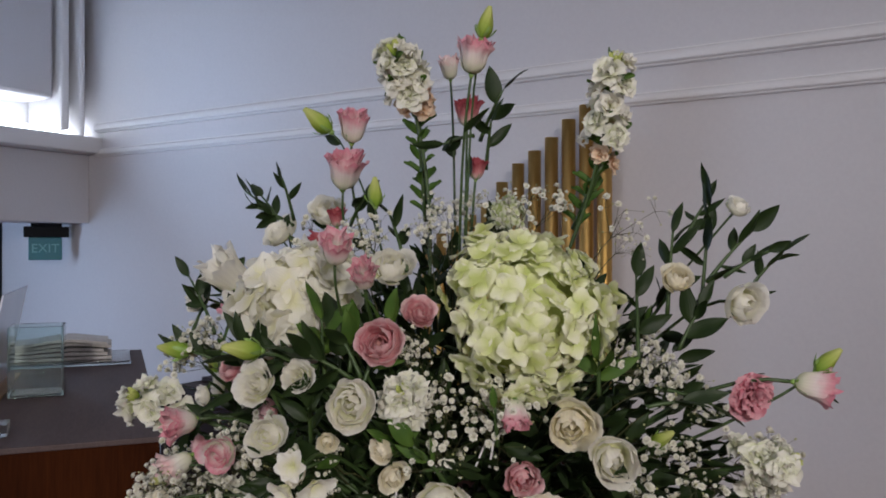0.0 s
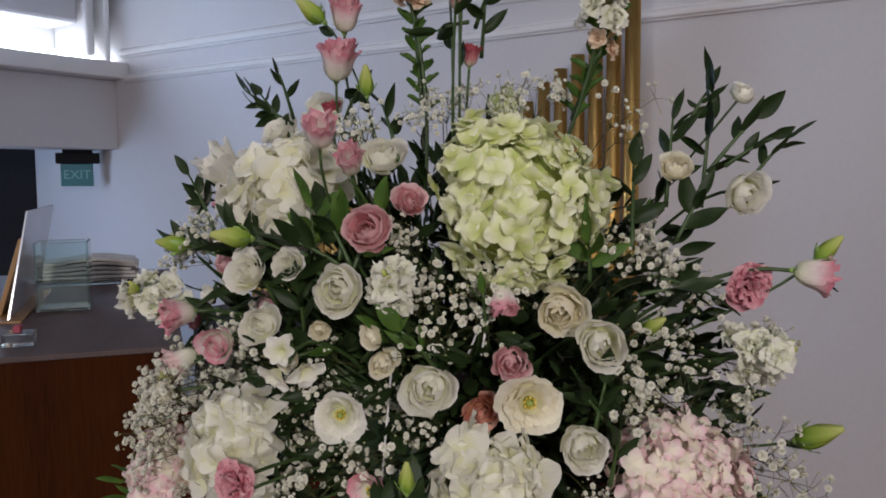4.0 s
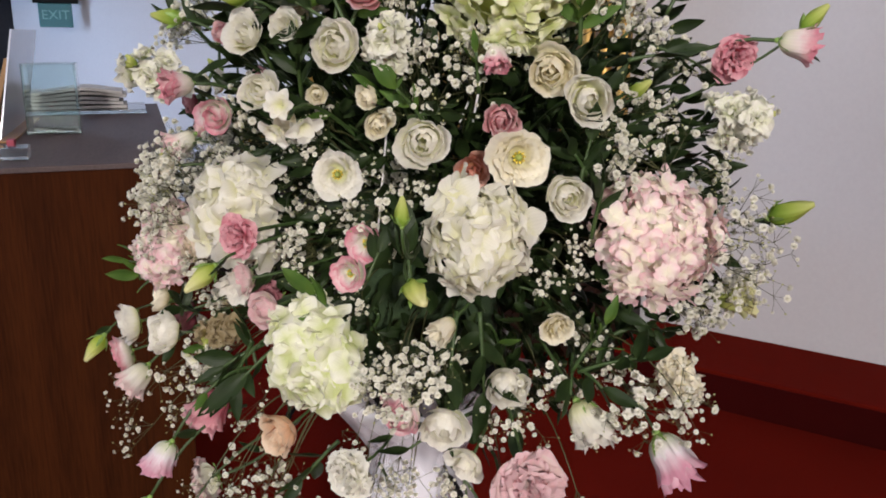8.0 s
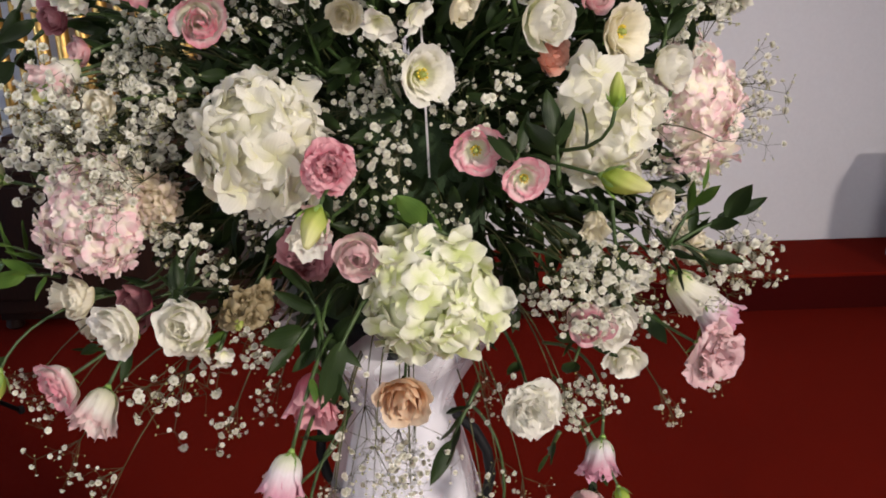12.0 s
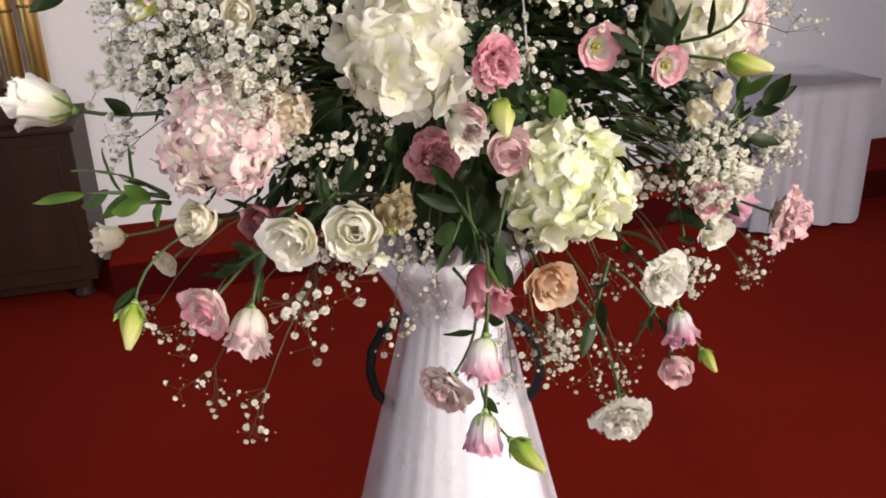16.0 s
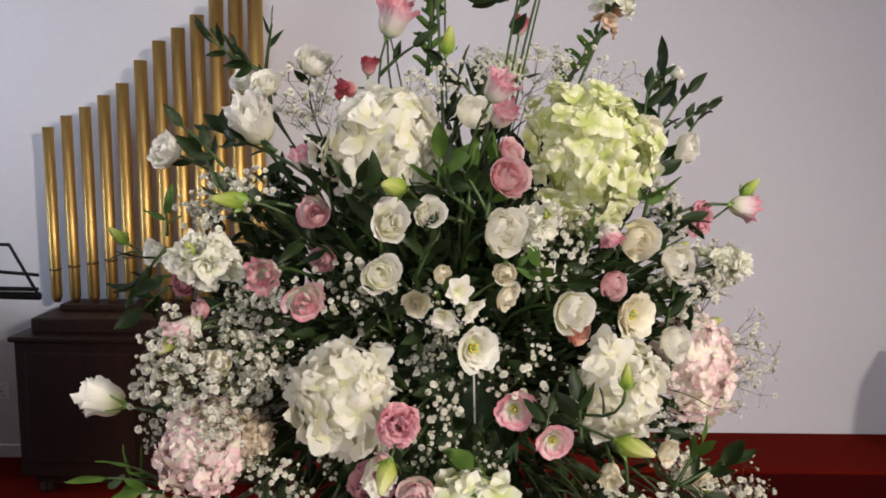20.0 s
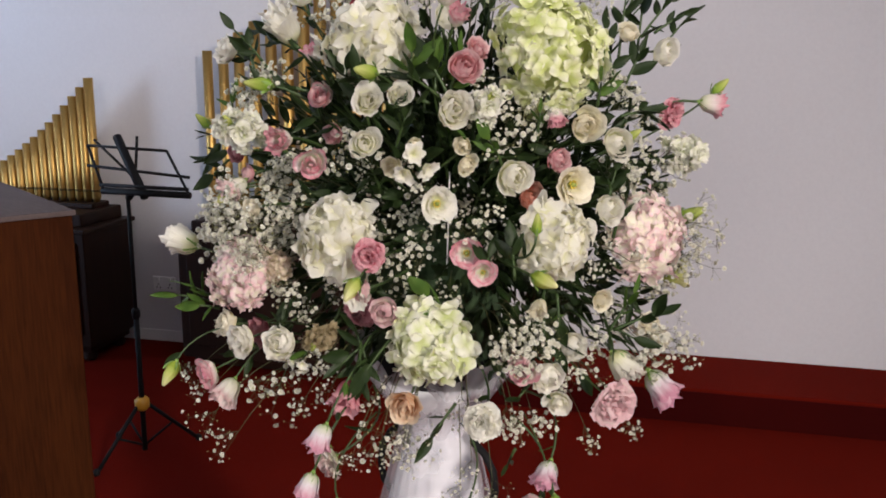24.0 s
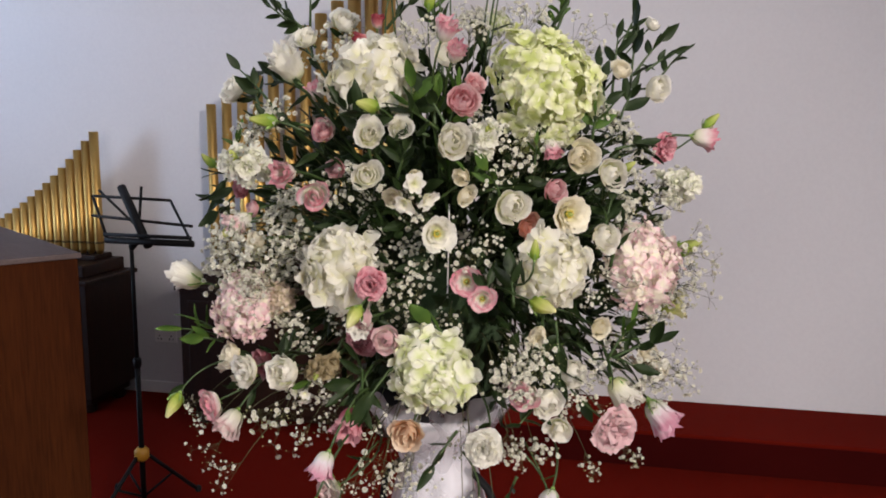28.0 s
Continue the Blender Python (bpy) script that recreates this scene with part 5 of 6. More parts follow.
carnation('white', (-0.376, 0.483, 1.190), 0.0574, (-0.024, -0.999, -0.025))
lis('apricot', (-0.475, 0.496, 1.192), 0.0544, (-0.028, -0.980, -0.199))
cup('rose', (-0.541, 0.474, 1.211), 0.0470, (-0.035, -0.749, -0.662))
cup('pinktip', (-0.558, 0.429, 1.175), 0.0371, (-0.251, -0.477, -0.842))
carnation('whitepink', (-0.574, 0.489, 1.115), 0.0558, (-0.705, -0.647, -0.290))
cup('pinktip', (-0.567, 0.406, 1.124), 0.0369, (-0.251, -0.477, -0.842))
lis('cream', (-0.756, 0.585, 1.254), 0.0464, (-0.685, -0.707, 0.179))
lis('white', (-0.689, 0.490, 1.263), 0.0560, (-0.507, -0.859, -0.071))
lis('white', (-0.639, 0.498, 1.263), 0.0580, (-0.30, -0.90, 0.25))
lis('darkpink', (-0.704, 0.580, 1.249), 0.0470, (-0.620, -0.783, 0.037))
lis('pinkedge', (-0.759, 0.526, 1.200), 0.0551, (-0.567, -0.794, -0.221))
cup('whitepink', (-0.725, 0.523, 1.181), 0.0438, (-0.233, -0.752, -0.616))
bud('yellow', (-0.813, 0.531, 1.194), 0.0357, (-0.204, -0.637, -0.743))
cup('white', (-0.872, 0.687, 1.344), 0.0573, (-0.952, 0.005, 0.306))
carnation('white', (-0.404, 0.491, 1.051), 0.0700, (-0.255, -0.845, -0.470))
cup('pinktip', (-0.303, 0.565, 1.090), 0.0437, (-0.204, -0.637, -0.743))
lis('palepink', (-0.316, 0.543, 1.055), 0.0457, (-0.269, -0.912, -0.310))
bud('green', (-0.287, 0.535, 1.065), 0.0254, (0.264, -0.721, -0.640))
bud('green', (-0.528, 0.412, 1.091), 0.0341, (0.531, -0.716, -0.453))
lis('pinkedge', (-0.611, 0.588, 1.567), 0.0384, (-0.440, -0.897, -0.036))
lis('pink', (-0.609, 0.626, 1.515), 0.0350, (-0.361, -0.928, -0.090))
cup('pinkedge', (-0.622, 0.597, 1.619), 0.0296, (-0.282, -0.442, 0.851))
cup('white', (-0.682, 0.643, 1.656), 0.0645, (-0.195, -0.722, 0.664))
lis('white', (-0.795, 0.698, 1.626), 0.0494, (-0.577, -0.767, 0.281))
lis('white', (-0.721, 0.770, 1.711), 0.0511, (-0.296, -0.729, 0.617))
lis('pink', (-0.751, 0.660, 1.454), 0.0329, (-0.640, -0.768, -0.006))
cup('whitepink', (-0.761, 0.636, 1.434), 0.0402, (-0.785, -0.551, -0.282))
bud('yellow', (-0.773, 0.627, 1.422), 0.0315, (-0.757, -0.438, -0.485))
lis('cream', (-0.703, 0.568, 1.420), 0.0343, (-0.373, -0.926, -0.058))
lis('white', (-0.842, 0.771, 1.501), 0.0438, (-0.665, -0.742, 0.088))
lis('white', (-0.792, 0.701, 1.502), 0.0380, (-0.474, -0.880, -0.011))
bud('green', (-0.904, 0.824, 1.517), 0.0298, (-0.706, -0.163, 0.690))
lis('darkpink', (-0.768, 0.661, 1.483), 0.0346, (-0.479, -0.872, -0.105))
cup('cream', (-0.849, 0.763, 1.189), 0.0356, (-0.899, -0.416, 0.139))
lis('cream', (-0.794, 0.676, 1.186), 0.0329, (-0.647, -0.746, -0.158))
carnation('brown', (-0.753, 0.775, 1.384), 0.0408, (-0.681, -0.420, 0.600))
stock('brown', (-0.599, 0.545, 1.258), 0.0321, (-0.250, -0.913, -0.323), 0.035, 8, word='dried brownish')
alstro((-0.624, 0.520, 1.223), 0.0337, (-0.166, -0.846, -0.507))
stock('cream', (-0.175, 0.760, 1.230), 0.0350, (0.594, -0.456, -0.663), 0.039, 11, word='cream')
hydrangea('tan', (-0.681, 0.579, 1.340), 0.0508, (-0.487, -0.865, 0.126), 70, 0.0065, word='dried beige')
bud('green', (-0.690, 0.575, 1.580), 0.0353, (-0.924, -0.367, 0.108))
cup('whitepink', (-0.758, 0.639, 1.436), 0.0415, (-0.467, -0.706, -0.533))
lis('cream', (-0.483, 0.698, 1.414), 0.0338, (-0.395, -0.909, -0.132))
lis('cream', (-0.422, 0.573, 1.509), 0.0295, (-0.061, -0.983, -0.174))
cup('red', (-0.589, 0.690, 1.693), 0.0284, (-0.695, -0.687, -0.210))
tall_spike((-0.497, 0.722, 1.862), 0.0540, (-0.06, -0.55, 0.83), 0.068, 13, 5, (-0.505, 0.772, 1.715))
tall_spike((-0.283, 0.752, 1.813), 0.0445, (0.30, -0.475, 0.83), 0.108, 13, 4, (-0.340, 0.802, 1.705))
flower_pick((-0.452, 0.642, 1.468), (-0.449, 0.618, 1.343))
flower_pick((-0.362, 0.669, 1.512), (-0.364, 0.663, 1.483))
flower_pick((-0.371, 0.666, 1.502), (-0.377, 0.660, 1.482))

# leafy branches
sprig((-0.245, 0.727, 1.582), (-0.263, 0.774, 1.657), 5, 0.042)
sprig((-0.243, 0.808, 1.617), (-0.237, 0.807, 1.701), 5, 0.045)
sprig((-0.218, 0.838, 1.616), (-0.210, 0.842, 1.727), 6, 0.055)
sprig((-0.213, 0.842, 1.650), (-0.174, 0.863, 1.702), 5, 0.045)
sprig((-0.193, 0.851, 1.616), (-0.146, 0.867, 1.682), 5, 0.04)
sprig((-0.230, 0.802, 1.585), (-0.213, 0.818, 1.626), 5, 0.05)
sprig((-0.696, 0.765, 1.713), (-0.720, 0.726, 1.734), 4, 0.035)
sprig((-0.695, 0.764, 1.720), (-0.678, 0.725, 1.768), 3, 0.035)
sprig((-0.490, 0.580, 1.560), (-0.486, 0.571, 1.621), 4, 0.06, True)
sprig((-0.441, 0.571, 1.571), (-0.463, 0.568, 1.609), 4, 0.055)
sprig((-0.461, 0.564, 1.560), (-0.518, 0.561, 1.571), 4, 0.055)
sprig((-0.696, 0.637, 1.591), (-0.760, 0.656, 1.652), 4, 0.04)
sprig((-0.414, 0.722, 1.799), (-0.435, 0.697, 1.789), 3, 0.04)
sprig((-0.415, 0.736, 1.795), (-0.378, 0.716, 1.840), 3, 0.045)
sprig((-0.410, 0.739, 1.766), (-0.389, 0.712, 1.810), 3, 0.04)
sprig((-0.555, 0.699, 1.709), (-0.517, 0.675, 1.737), 3, 0.035)
sprig((-0.440, 0.640, 1.663), (-0.480, 0.668, 1.718), 4, 0.045)
sprig((-0.265, 0.681, 1.556), (-0.261, 0.671, 1.587), 4, 0.055, True)
sprig((-0.489, 0.568, 1.577), (-0.555, 0.549, 1.588), 4, 0.03)
sprig((-0.458, 0.604, 1.477), (-0.404, 0.586, 1.512), 5, 0.04)
sprig((-0.246, 0.649, 1.428), (-0.237, 0.651, 1.477), 4, 0.045)
sprig((-0.236, 0.661, 1.387), (-0.222, 0.650, 1.441), 4, 0.045)
sprig((-0.337, 0.628, 1.513), (-0.332, 0.614, 1.549), 3, 0.03, True)
sprig((-0.241, 0.658, 1.443), (-0.245, 0.637, 1.465), 3, 0.04)
sprig((-0.300, 0.575, 1.329), (-0.292, 0.572, 1.256), 6, 0.05)
sprig((-0.316, 0.563, 1.330), (-0.310, 0.541, 1.264), 5, 0.05)
sprig((-0.387, 0.527, 1.355), (-0.381, 0.537, 1.379), 3, 0.05)
sprig((-0.419, 0.617, 1.485), (-0.418, 0.579, 1.517), 4, 0.035, True)
sprig((-0.235, 0.721, 1.542), (-0.208, 0.737, 1.547), 3, 0.05)
sprig((-0.349, 0.540, 1.352), (-0.352, 0.539, 1.392), 4, 0.045)
sprig((-0.415, 0.539, 1.299), (-0.459, 0.529, 1.331), 5, 0.05, True)
sprig((-0.543, 0.535, 1.261), (-0.531, 0.493, 1.227), 5, 0.045)
sprig((-0.414, 0.515, 1.197), (-0.438, 0.490, 1.161), 4, 0.05)
sprig((-0.533, 0.541, 1.259), (-0.558, 0.508, 1.239), 4, 0.05)
sprig((-0.532, 0.529, 1.232), (-0.549, 0.535, 1.273), 4, 0.05)
sprig((-0.661, 0.543, 1.264), (-0.639, 0.526, 1.286), 5, 0.05)
sprig((-0.302, 0.602, 1.229), (-0.337, 0.521, 1.210), 4, 0.045)
sprig((-0.691, 0.529, 1.249), (-0.727, 0.547, 1.227), 4, 0.035)
sprig((-0.343, 0.550, 1.129), (-0.352, 0.552, 1.105), 3, 0.03)
sprig((-0.713, 0.771, 1.711), (-0.756, 0.743, 1.756), 5, 0.04)
sprig((-0.680, 0.747, 1.690), (-0.733, 0.747, 1.750), 5, 0.04)
sprig((-0.656, 0.633, 1.627), (-0.741, 0.698, 1.650), 6, 0.05)
sprig((-0.623, 0.620, 1.604), (-0.706, 0.663, 1.638), 6, 0.05)
sprig((-0.714, 0.621, 1.591), (-0.747, 0.672, 1.625), 4, 0.045)
sprig((-0.628, 0.611, 1.569), (-0.699, 0.589, 1.580), 6, 0.035)
sprig((-0.441, 0.572, 1.563), (-0.430, 0.597, 1.617), 6, 0.05, True)
sprig((-0.453, 0.575, 1.568), (-0.485, 0.545, 1.593), 5, 0.05)
sprig((-0.458, 0.576, 1.574), (-0.456, 0.580, 1.607), 4, 0.04, True)
sprig((-0.375, 0.610, 1.476), (-0.388, 0.573, 1.518), 4, 0.04, True)
sprig((-0.394, 0.599, 1.490), (-0.360, 0.599, 1.496), 4, 0.045)
sprig((-0.816, 0.755, 1.524), (-0.817, 0.758, 1.555), 4, 0.04, True)
sprig((-0.810, 0.736, 1.513), (-0.840, 0.741, 1.478), 4, 0.05)
sprig((-0.592, 0.608, 1.558), (-0.600, 0.589, 1.606), 5, 0.055)
sprig((-0.543, 0.582, 1.527), (-0.543, 0.532, 1.594), 6, 0.055)
sprig((-0.509, 0.583, 1.504), (-0.491, 0.559, 1.542), 5, 0.05)
sprig((-0.596, 0.631, 1.518), (-0.625, 0.593, 1.542), 5, 0.05)
sprig((-0.534, 0.607, 1.439), (-0.542, 0.575, 1.482), 5, 0.05)
sprig((-0.580, 0.604, 1.564), (-0.562, 0.550, 1.598), 4, 0.05)
sprig((-0.234, 0.824, 1.685), (-0.216, 0.844, 1.729), 4, 0.035)
sprig((-0.195, 0.835, 1.656), (-0.154, 0.844, 1.682), 4, 0.03)
sprig((-0.231, 0.737, 1.557), (-0.188, 0.771, 1.540), 4, 0.04)
sprig((-0.234, 0.629, 1.270), (-0.205, 0.631, 1.320), 4, 0.042, True)
sprig((-0.229, 0.631, 1.270), (-0.171, 0.641, 1.294), 5, 0.048)
sprig((-0.235, 0.640, 1.272), (-0.203, 0.626, 1.263), 4, 0.046)
sprig((-0.241, 0.646, 1.280), (-0.228, 0.615, 1.254), 4, 0.04)
sprig((-0.775, 0.615, 1.270), (-0.840, 0.609, 1.282), 4, 0.05, True)
sprig((-0.777, 0.616, 1.272), (-0.811, 0.607, 1.296), 3, 0.04, True)
sprig((-0.775, 0.608, 1.267), (-0.796, 0.589, 1.275), 3, 0.042, True)
sprig((-0.500, 0.534, 1.270), (-0.523, 0.499, 1.237), 2, 0.07)

sprig((-0.795, 0.725, 1.482), (-0.862, 0.752, 1.462), 5, 0.05)
sprig((-0.800, 0.715, 1.470), (-0.838, 0.728, 1.440), 4, 0.05)

# baby's breath
gyp((-0.577, 0.679, 1.425), 0.0298, (0.396, -1.154, 1.023))
gyp((-0.578, 0.647, 1.338), 0.0347, (0.327, -1.331, -0.054))
gyp((-0.512, 0.570, 1.346), 0.0315, (0.007, -0.999, 0.032))
gyp((-0.427, 0.636, 1.423), 0.0251, (0.330, -0.878, 0.347))
gyp((-0.793, 0.643, 1.375), 0.0465, (-0.678, -0.720, 0.145))
gyp((-0.783, 0.620, 1.393), 0.0376, (-0.625, -0.758, 0.187))
gyp((-0.372, 0.601, 1.512), 0.0340, (0.417, -0.759, 0.501))
gyp((-0.366, 0.534, 1.255), 0.0306, (0.422, -1.038, -0.614))
gyp((-0.200, 0.692, 1.470), 0.0338, (-0.161, -0.270, 0.374))
gyp((-0.219, 0.680, 1.483), 0.0398, (0.767, -0.516, 0.381))
gyp((-0.207, 0.682, 1.443), 0.0344, (0.808, -0.514, 0.286))
gyp((-0.158, 0.810, 1.288), 0.0402, (0.969, -0.227, -0.095))
gyp((-0.189, 0.799, 1.299), 0.0331, (0.775, -0.974, 0.048))
gyp((-0.175, 0.776, 1.306), 0.0390, (0.951, -0.305, -0.056))
gyp((-0.255, 0.618, 1.351), 0.0227, (0.719, -0.693, 0.053))
gyp((-0.237, 0.638, 1.385), 0.0227, (0.759, -0.636, 0.144))
gyp((-0.715, 0.655, 1.433), 0.0248, (-0.693, -0.663, 0.159))
gyp((-0.709, 0.643, 1.448), 0.0292, (-0.552, -0.749, 0.367))
gyp((-0.655, 0.572, 1.223), 0.0295, (-0.730, -1.157, -0.253))
gyp((-0.645, 0.557, 1.211), 0.0348, (-0.290, -0.908, -0.302), True)
gyp((-0.673, 0.559, 1.174), 0.0357, (0.016, -1.213, -0.136), True)
gyp((-0.675, 0.541, 1.191), 0.0420, (-0.316, -0.895, -0.314), True)
gyp((-0.477, 0.495, 1.136), 0.0320, (0.130, -0.806, -0.577), True)
gyp((-0.525, 0.506, 1.198), 0.0249, (0.027, -0.951, -0.307), True)
gyp((-0.348, 0.520, 1.172), 0.0237, (0.166, -0.302, -0.683))
gyp((-0.332, 0.509, 1.175), 0.0279, (0.443, -0.843, -0.305))
gyp((-0.199, 0.593, 1.154), 0.0249, (0.613, -0.578, -0.539), True)
gyp((-0.170, 0.820, 1.400), 0.0274, (0.779, -0.284, 0.253))
gyp((-0.165, 0.815, 1.430), 0.0324, (0.941, -0.208, 0.266))
gyp((-0.217, 0.706, 1.248), 0.0153, (1.203, -0.317, -0.650))
gyp((-0.219, 0.665, 1.261), 0.0180, (0.800, -0.575, -0.171))
gyp((-0.457, 0.621, 1.439), 0.0250, (0.200, -0.897, 0.395))
gyp((-0.479, 0.555, 1.461), 0.0234, (0.122, -0.920, 0.371))
gyp((-0.702, 0.609, 1.579), 0.0256, (0.035, -0.666, -0.081))
gyp((-0.681, 0.595, 1.592), 0.0301, (-0.290, -0.756, 0.587))
gyp((-0.765, 0.651, 1.429), 0.0378, (-0.079, -0.664, 0.566))
gyp((-0.762, 0.637, 1.421), 0.0446, (-0.612, -0.762, 0.212))
gyp((-0.446, 0.690, 1.720), 0.0199, (-0.263, -0.465, -0.137))
gyp((-0.423, 0.652, 1.702), 0.0235, (0.298, -0.563, 0.770))
gyp((-0.436, 0.748, 1.733), 0.0213, (0.006, -0.158, 0.802))
gyp((-0.434, 0.711, 1.722), 0.0251, (0.285, -0.453, 0.844))
gyp((-0.363, 0.781, 1.734), 0.0320, (0.440, -0.303, 0.845))
gyp((-0.276, 0.789, 1.692), 0.0214, (0.733, -0.329, 0.596), True)
gyp((-0.414, 0.616, 1.545), 0.0277, (-0.093, -0.472, 0.808))
gyp((-0.377, 0.600, 1.557), 0.0327, (0.420, -0.730, 0.539))
gyp((-0.411, 0.605, 1.597), 0.0190, (0.060, 0.081, 0.744))
gyp((-0.408, 0.609, 1.594), 0.0224, (0.342, -0.704, 0.623))
gyp((-0.292, 0.704, 1.584), 0.0235, (0.226, -0.179, 0.959))
gyp((-0.251, 0.705, 1.584), 0.0277, (0.700, -0.448, 0.556))
gyp((-0.248, 0.772, 1.583), 0.0289, (0.599, 0.009, 0.477))
gyp((-0.220, 0.747, 1.567), 0.0341, (0.778, -0.356, 0.517))
gyp((-0.211, 0.725, 1.505), 0.0278, (0.827, -0.406, 0.388))
gyp((-0.500, 0.603, 1.487), 0.0194, (-0.355, -0.449, 0.919))
gyp((-0.200, 0.782, 1.549), 0.0292, (0.833, -0.277, 0.478))
gyp((-0.483, 0.695, 1.414), 0.0410, (-0.093, -0.878, 0.470))
gyp((-0.505, 0.636, 1.408), 0.0272, (-0.162, -0.937, 0.311))
gyp((-0.476, 0.592, 1.376), 0.0312, (-0.026, -0.987, 0.157))
gyp((-0.431, 0.563, 1.321), 0.0208, (0.487, -1.449, -0.124))
gyp((-0.383, 0.595, 1.423), 0.0256, (0.286, -0.907, 0.309))
gyp((-0.734, 0.749, 1.387), 0.0441, (-0.863, -0.461, 0.208))
gyp((-0.732, 0.643, 1.394), 0.0330, (-0.698, -0.688, 0.199))
gyp((-0.705, 0.673, 1.317), 0.0293, (-0.520, -0.112, 0.337))
gyp((-0.710, 0.665, 1.358), 0.0345, (-0.727, -0.679, 0.107))
gyp((-0.683, 0.637, 1.312), 0.0283, (-0.349, -0.551, 0.316))
gyp((-0.693, 0.628, 1.325), 0.0334, (-0.647, -0.762, 0.009))
gyp((-0.632, 0.570, 1.281), 0.0261, (-0.666, -0.690, 0.101))
gyp((-0.647, 0.560, 1.305), 0.0307, (-0.466, -0.884, -0.040))
gyp((-0.593, 0.526, 1.238), 0.0252, (-0.305, -0.932, -0.194))
gyp((-0.581, 0.505, 1.223), 0.0197, (-0.260, -0.942, -0.210))
gyp((-0.257, 0.621, 1.249), 0.0345, (0.593, -0.780, -0.199))
gyp((-0.283, 0.579, 1.222), 0.0233, (-0.063, -0.994, 0.248))
gyp((-0.261, 0.580, 1.228), 0.0275, (0.516, -0.828, -0.220))
gyp((-0.321, 0.561, 1.283), 0.0261, (0.403, -0.909, -0.105))
gyp((-0.134, 0.783, 1.386), 0.0405, (0.883, -0.361, 0.300), True)
gyp((-0.110, 0.775, 1.352), 0.0348, (0.886, -0.382, 0.264), True)
gyp((-0.139, 0.805, 1.325), 0.0291, (0.718, -0.018, 0.643))
gyp((-0.130, 0.795, 1.324), 0.0342, (0.936, -0.350, 0.033))
gyp((-0.231, 0.649, 1.294), 0.0292, (0.690, -0.720, -0.080))
gyp((-0.614, 0.491, 1.178), 0.0259, (-0.267, -0.811, -0.520), True)
gyp((-0.577, 0.490, 1.197), 0.0214, (-0.209, -0.836, -0.508), True)
gyp((-0.767, 0.533, 1.126), 0.0234, (-0.473, -0.685, -0.553), True)
gyp((-0.317, 0.538, 1.170), 0.0266, (0.345, -0.881, -0.325))
gyp((-0.249, 0.538, 1.156), 0.0235, (0.399, -0.734, -0.550), True)
gyp((-0.564, 0.623, 1.475), 0.0248, (-0.540, -0.964, 0.076))
gyp((-0.725, 0.691, 1.465), 0.0282, (-0.748, -0.526, 0.102))
gyp((-0.697, 0.667, 1.453), 0.0332, (-0.660, -0.650, 0.377))
gyp((-0.650, 0.599, 1.479), 0.0249, (-0.473, -0.777, 0.414))
gyp((-0.546, 0.590, 1.429), 0.0202, (-0.251, -0.913, 0.323))
gyp((-0.684, 0.618, 1.374), 0.0393, (-0.317, -0.911, 0.692))
gyp((-0.682, 0.609, 1.391), 0.0463, (-0.642, -0.740, 0.201))
gyp((-0.650, 0.596, 1.408), 0.0354, (-0.569, -0.784, 0.249))
gyp((-0.694, 0.610, 1.308), 0.0265, (-0.554, -0.885, -0.266))
gyp((-0.707, 0.603, 1.339), 0.0312, (-0.674, -0.736, 0.068))
gyp((-0.681, 0.565, 1.312), 0.0304, (-0.589, -0.808, 0.005))
gyp((-0.786, 0.687, 1.368), 0.0277, (-0.835, -0.529, 0.148))
gyp((-0.807, 0.695, 1.416), 0.0181, (-0.933, -1.068, 0.057))
gyp((-0.794, 0.671, 1.400), 0.0213, (-0.809, -0.548, 0.215))
gyp((-0.815, 0.680, 1.307), 0.0225, (-0.845, -0.535, 0.014))
gyp((-0.601, 0.597, 1.314), 0.0219, (-0.016, -0.259, 0.101))
gyp((-0.479, 0.536, 1.368), 0.0260, (-0.252, -1.019, 0.478))
gyp((-0.204, 0.558, 1.381), 0.0200, (0.520, -0.811, 0.267), True)
gyp((-0.169, 0.638, 1.247), 0.0403, (0.678, -0.721, -0.142))
gyp((-0.488, 0.457, 1.146), 0.0215, (-0.726, -0.478, 0.361), True)
gyp((-0.501, 0.452, 1.159), 0.0254, (-0.143, -0.951, -0.274), True)
gyp((-0.469, 0.481, 1.160), 0.0266, (-0.080, -0.949, -0.305), True)
gyp((-0.530, 0.438, 1.141), 0.0149, (-0.194, -0.939, -0.283), True)
gyp((-0.506, 0.497, 1.158), 0.0370, (0.081, -0.926, -0.368), True)
gyp((-0.459, 0.491, 1.131), 0.0226, (0.731, -0.633, -0.731), True)
gyp((-0.536, 0.479, 1.125), 0.0127, (-0.158, -0.449, -0.280), True)
gyp((-0.730, 0.515, 1.104), 0.0275, (-0.478, -0.685, -0.550), True)
gyp((-0.411, 0.526, 1.062), 0.0211, (0.031, -0.768, -0.640), True)
gyp((-0.371, 0.547, 1.061), 0.0219, (0.111, -0.747, -0.655), True)
gyp((-0.809, 0.569, 1.185), 0.0209, (-0.698, -0.691, -0.188), True)
gyp((-0.780, 0.550, 1.168), 0.0260, (-0.649, -0.727, -0.222), True)
gyp((-0.407, 0.534, 1.172), 0.0191, (-0.079, -1.407, -0.799), True)
gyp((-0.410, 0.519, 1.188), 0.0225, (0.065, -0.953, -0.297), True)
gyp((-0.395, 0.526, 1.099), 0.0216, (0.157, -0.879, -0.451), True)
gyp((-0.653, 0.749, 1.703), 0.0454, (-0.396, -0.450, 0.800))
gyp((-0.633, 0.747, 1.670), 0.0252, (-0.529, -0.766, 0.529))
gyp((-0.659, 0.728, 1.676), 0.0297, (-0.423, -0.494, 0.759))
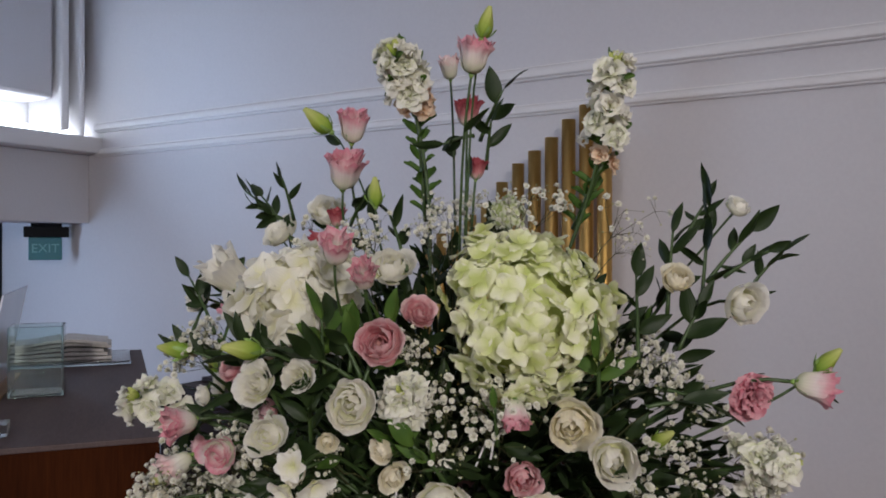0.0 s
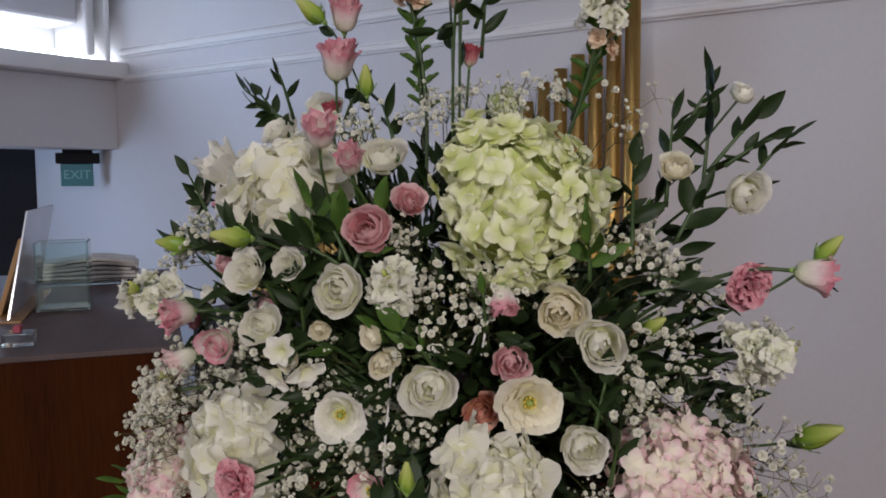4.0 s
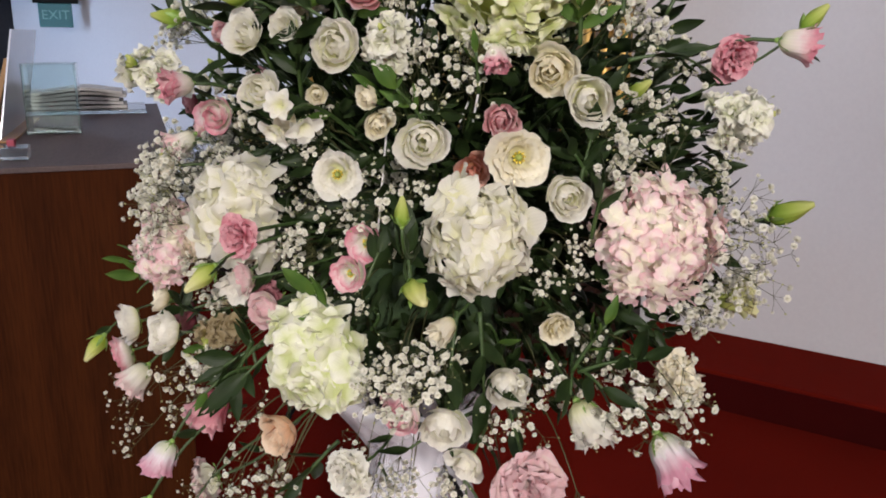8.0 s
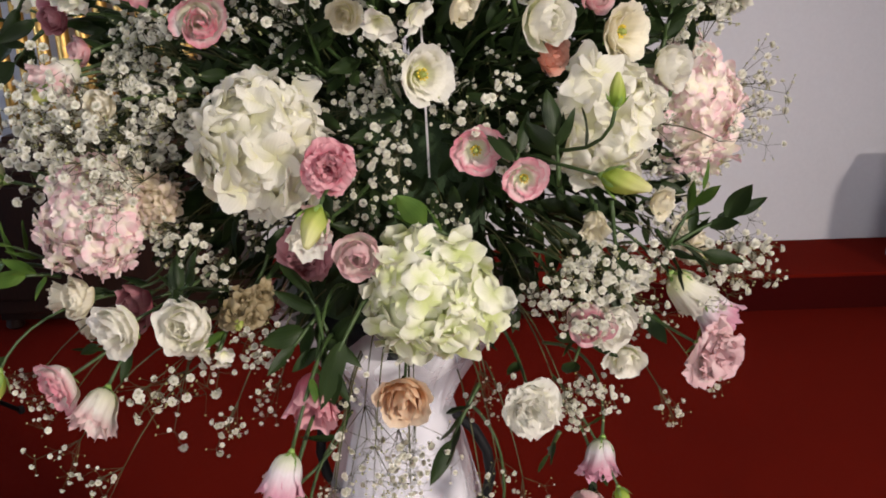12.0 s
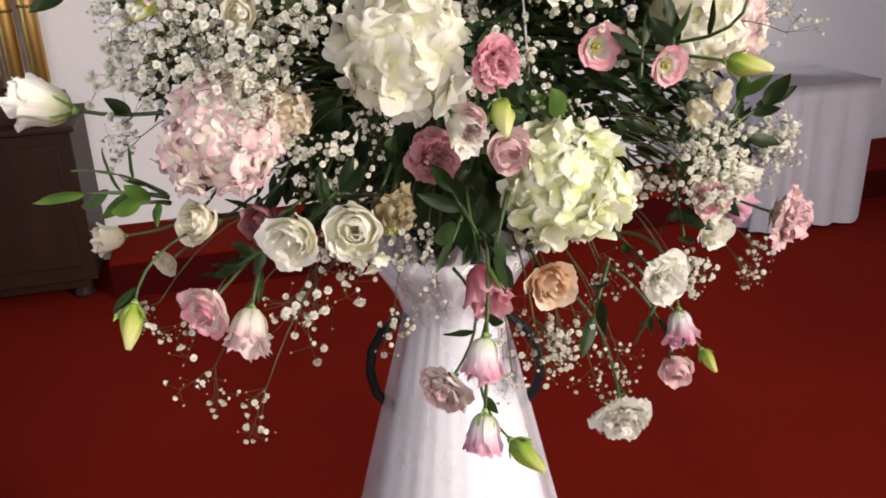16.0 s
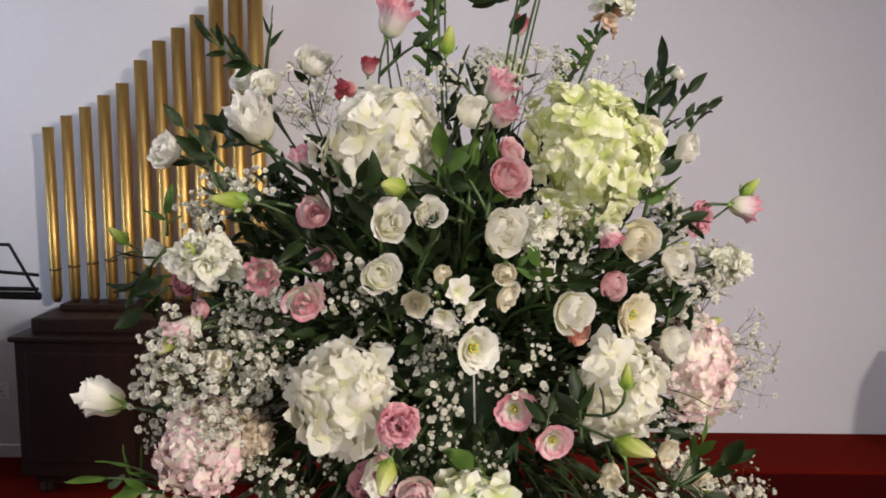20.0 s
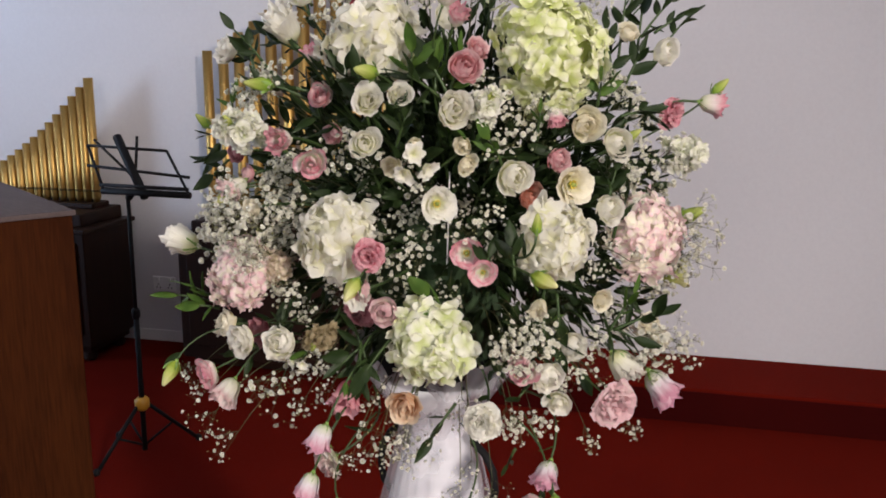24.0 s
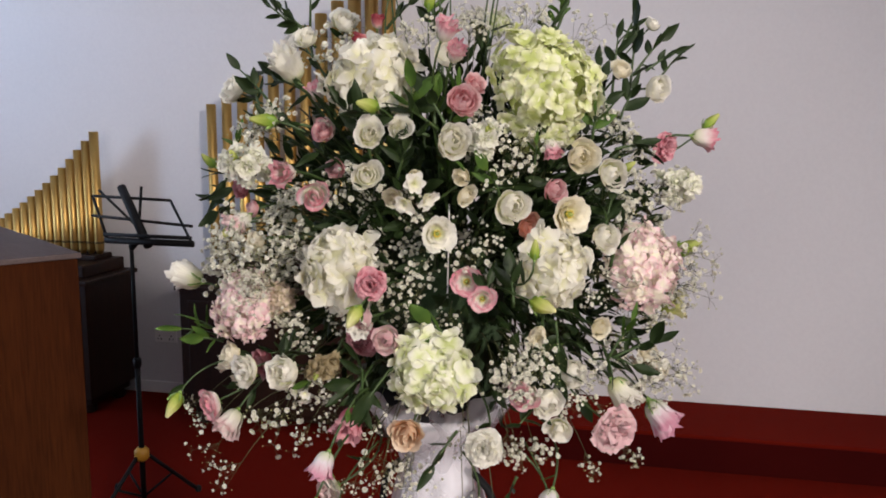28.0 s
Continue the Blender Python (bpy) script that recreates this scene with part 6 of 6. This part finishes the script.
gyp((-0.735, 0.630, 1.584), 0.0337, (-0.548, -0.667, 0.504))
gyp((-0.709, 0.644, 1.583), 0.0280, (-0.345, -0.596, 0.320))
gyp((-0.711, 0.609, 1.569), 0.0330, (-0.510, -0.713, 0.481))
gyp((-0.509, 0.652, 1.698), 0.0225, (0.623, -0.453, 1.104))
gyp((-0.488, 0.633, 1.698), 0.0265, (-0.026, -0.659, 0.752))
gyp((-0.389, 0.688, 1.707), 0.0307, (0.244, -0.708, 0.662), True)
gyp((-0.347, 0.677, 1.712), 0.0303, (0.334, -0.702, 0.629), True)
gyp((-0.283, 0.793, 1.719), 0.0341, (0.543, -0.458, 0.704), True)
gyp((-0.346, 0.622, 1.534), 0.0396, (0.363, -0.775, 0.517))
gyp((-0.333, 0.628, 1.557), 0.0332, (0.379, -0.740, 0.555))
gyp((-0.572, 0.587, 1.491), 0.0386, (-0.283, -0.871, 0.402))
gyp((-0.694, 0.687, 1.412), 0.0364, (-1.270, -0.300, -0.003))
gyp((-0.692, 0.670, 1.427), 0.0429, (-0.682, -0.692, 0.239))
gyp((-0.685, 0.641, 1.460), 0.0345, (-0.599, -0.737, 0.313))
gyp((-0.699, 0.654, 1.355), 0.0351, (-1.046, -0.960, -0.244))
gyp((-0.708, 0.630, 1.350), 0.0413, (-0.651, -0.759, -0.000))
gyp((-0.522, 0.600, 1.406), 0.0328, (-0.177, -0.965, 0.191))
gyp((-0.401, 0.567, 1.394), 0.0378, (0.225, -0.966, 0.131))
gyp((-0.159, 0.813, 1.486), 0.0332, (0.424, -0.721, 0.533))
gyp((-0.149, 0.784, 1.489), 0.0391, (0.848, -0.382, 0.368))

for q, size in (((-0.700, 0.548, 1.410), 0.036), ((-0.720, 0.560, 1.385), 0.034), ((-0.690, 0.540, 1.375), 0.032), ((-0.735, 0.575, 1.420), 0.034), ((-0.705, 0.550, 1.350), 0.030), ((-0.668, 0.545, 1.425), 0.030), ((-0.755, 0.590, 1.400), 0.030)):
    gyp(q, size, (-0.45, -0.75, 0.45))

for q, size, thin in (((-0.155, 0.640, 1.245), 0.034, False), ((-0.193, 0.620, 1.230), 0.030, False), ((-0.128, 0.660, 1.257), 0.028, False), ((-0.124, 0.720, 1.374), 0.034, True), ((-0.112, 0.745, 1.405), 0.034, True)):
    gyp(q, size, (0.75, -0.55, 0.25), thin)

# cluster beside the lower pale green hydrangea
for q, size in (((-0.346, 0.490, 1.275), 0.026), ((-0.328, 0.500, 1.296), 0.030), ((-0.321, 0.495, 1.271), 0.032), ((-0.306, 0.510, 1.286), 0.030), ((-0.335, 0.490, 1.292), 0.026)):
    gyp(q, size, (0.15, -0.9, 0.25))

# dark foliage that fills the inside of the arrangement
verts, faces, uvs = [], [], []
fill = random.Random(21)
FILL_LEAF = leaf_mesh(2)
leaf_v = [v.co.copy() for v in FILL_LEAF.vertices]
leaf_f = [tuple(q.vertices) for q in FILL_LEAF.polygons]
for k in range(5600):
    d = Vector((fill.gauss(0, 1), fill.gauss(0, 1), fill.gauss(0, 1))).normalized()
    s = fill.uniform(0.25, 0.96)
    q = Vector((-0.48, 0.81, 1.40)) + Vector((d.x * 0.33, d.y * 0.235, d.z * 0.295)) * s
    out = (d + Vector((fill.uniform(-1, 1), fill.uniform(-1, 1), fill.uniform(-1, 1))) * 0.7).normalized()
    m = Matrix.Translation(q) @ frame_to(out, fill.uniform(0, 6.28)) @ Matrix.Scale(fill.uniform(0.024, 0.042), 4)
    b = len(verts)
    verts += [m @ v for v in leaf_v]
    faces += [tuple(i + b for i in f) for f in leaf_f]
    uvs += [(0.5, (i // 5) / 9) for i in range(len(leaf_v))]
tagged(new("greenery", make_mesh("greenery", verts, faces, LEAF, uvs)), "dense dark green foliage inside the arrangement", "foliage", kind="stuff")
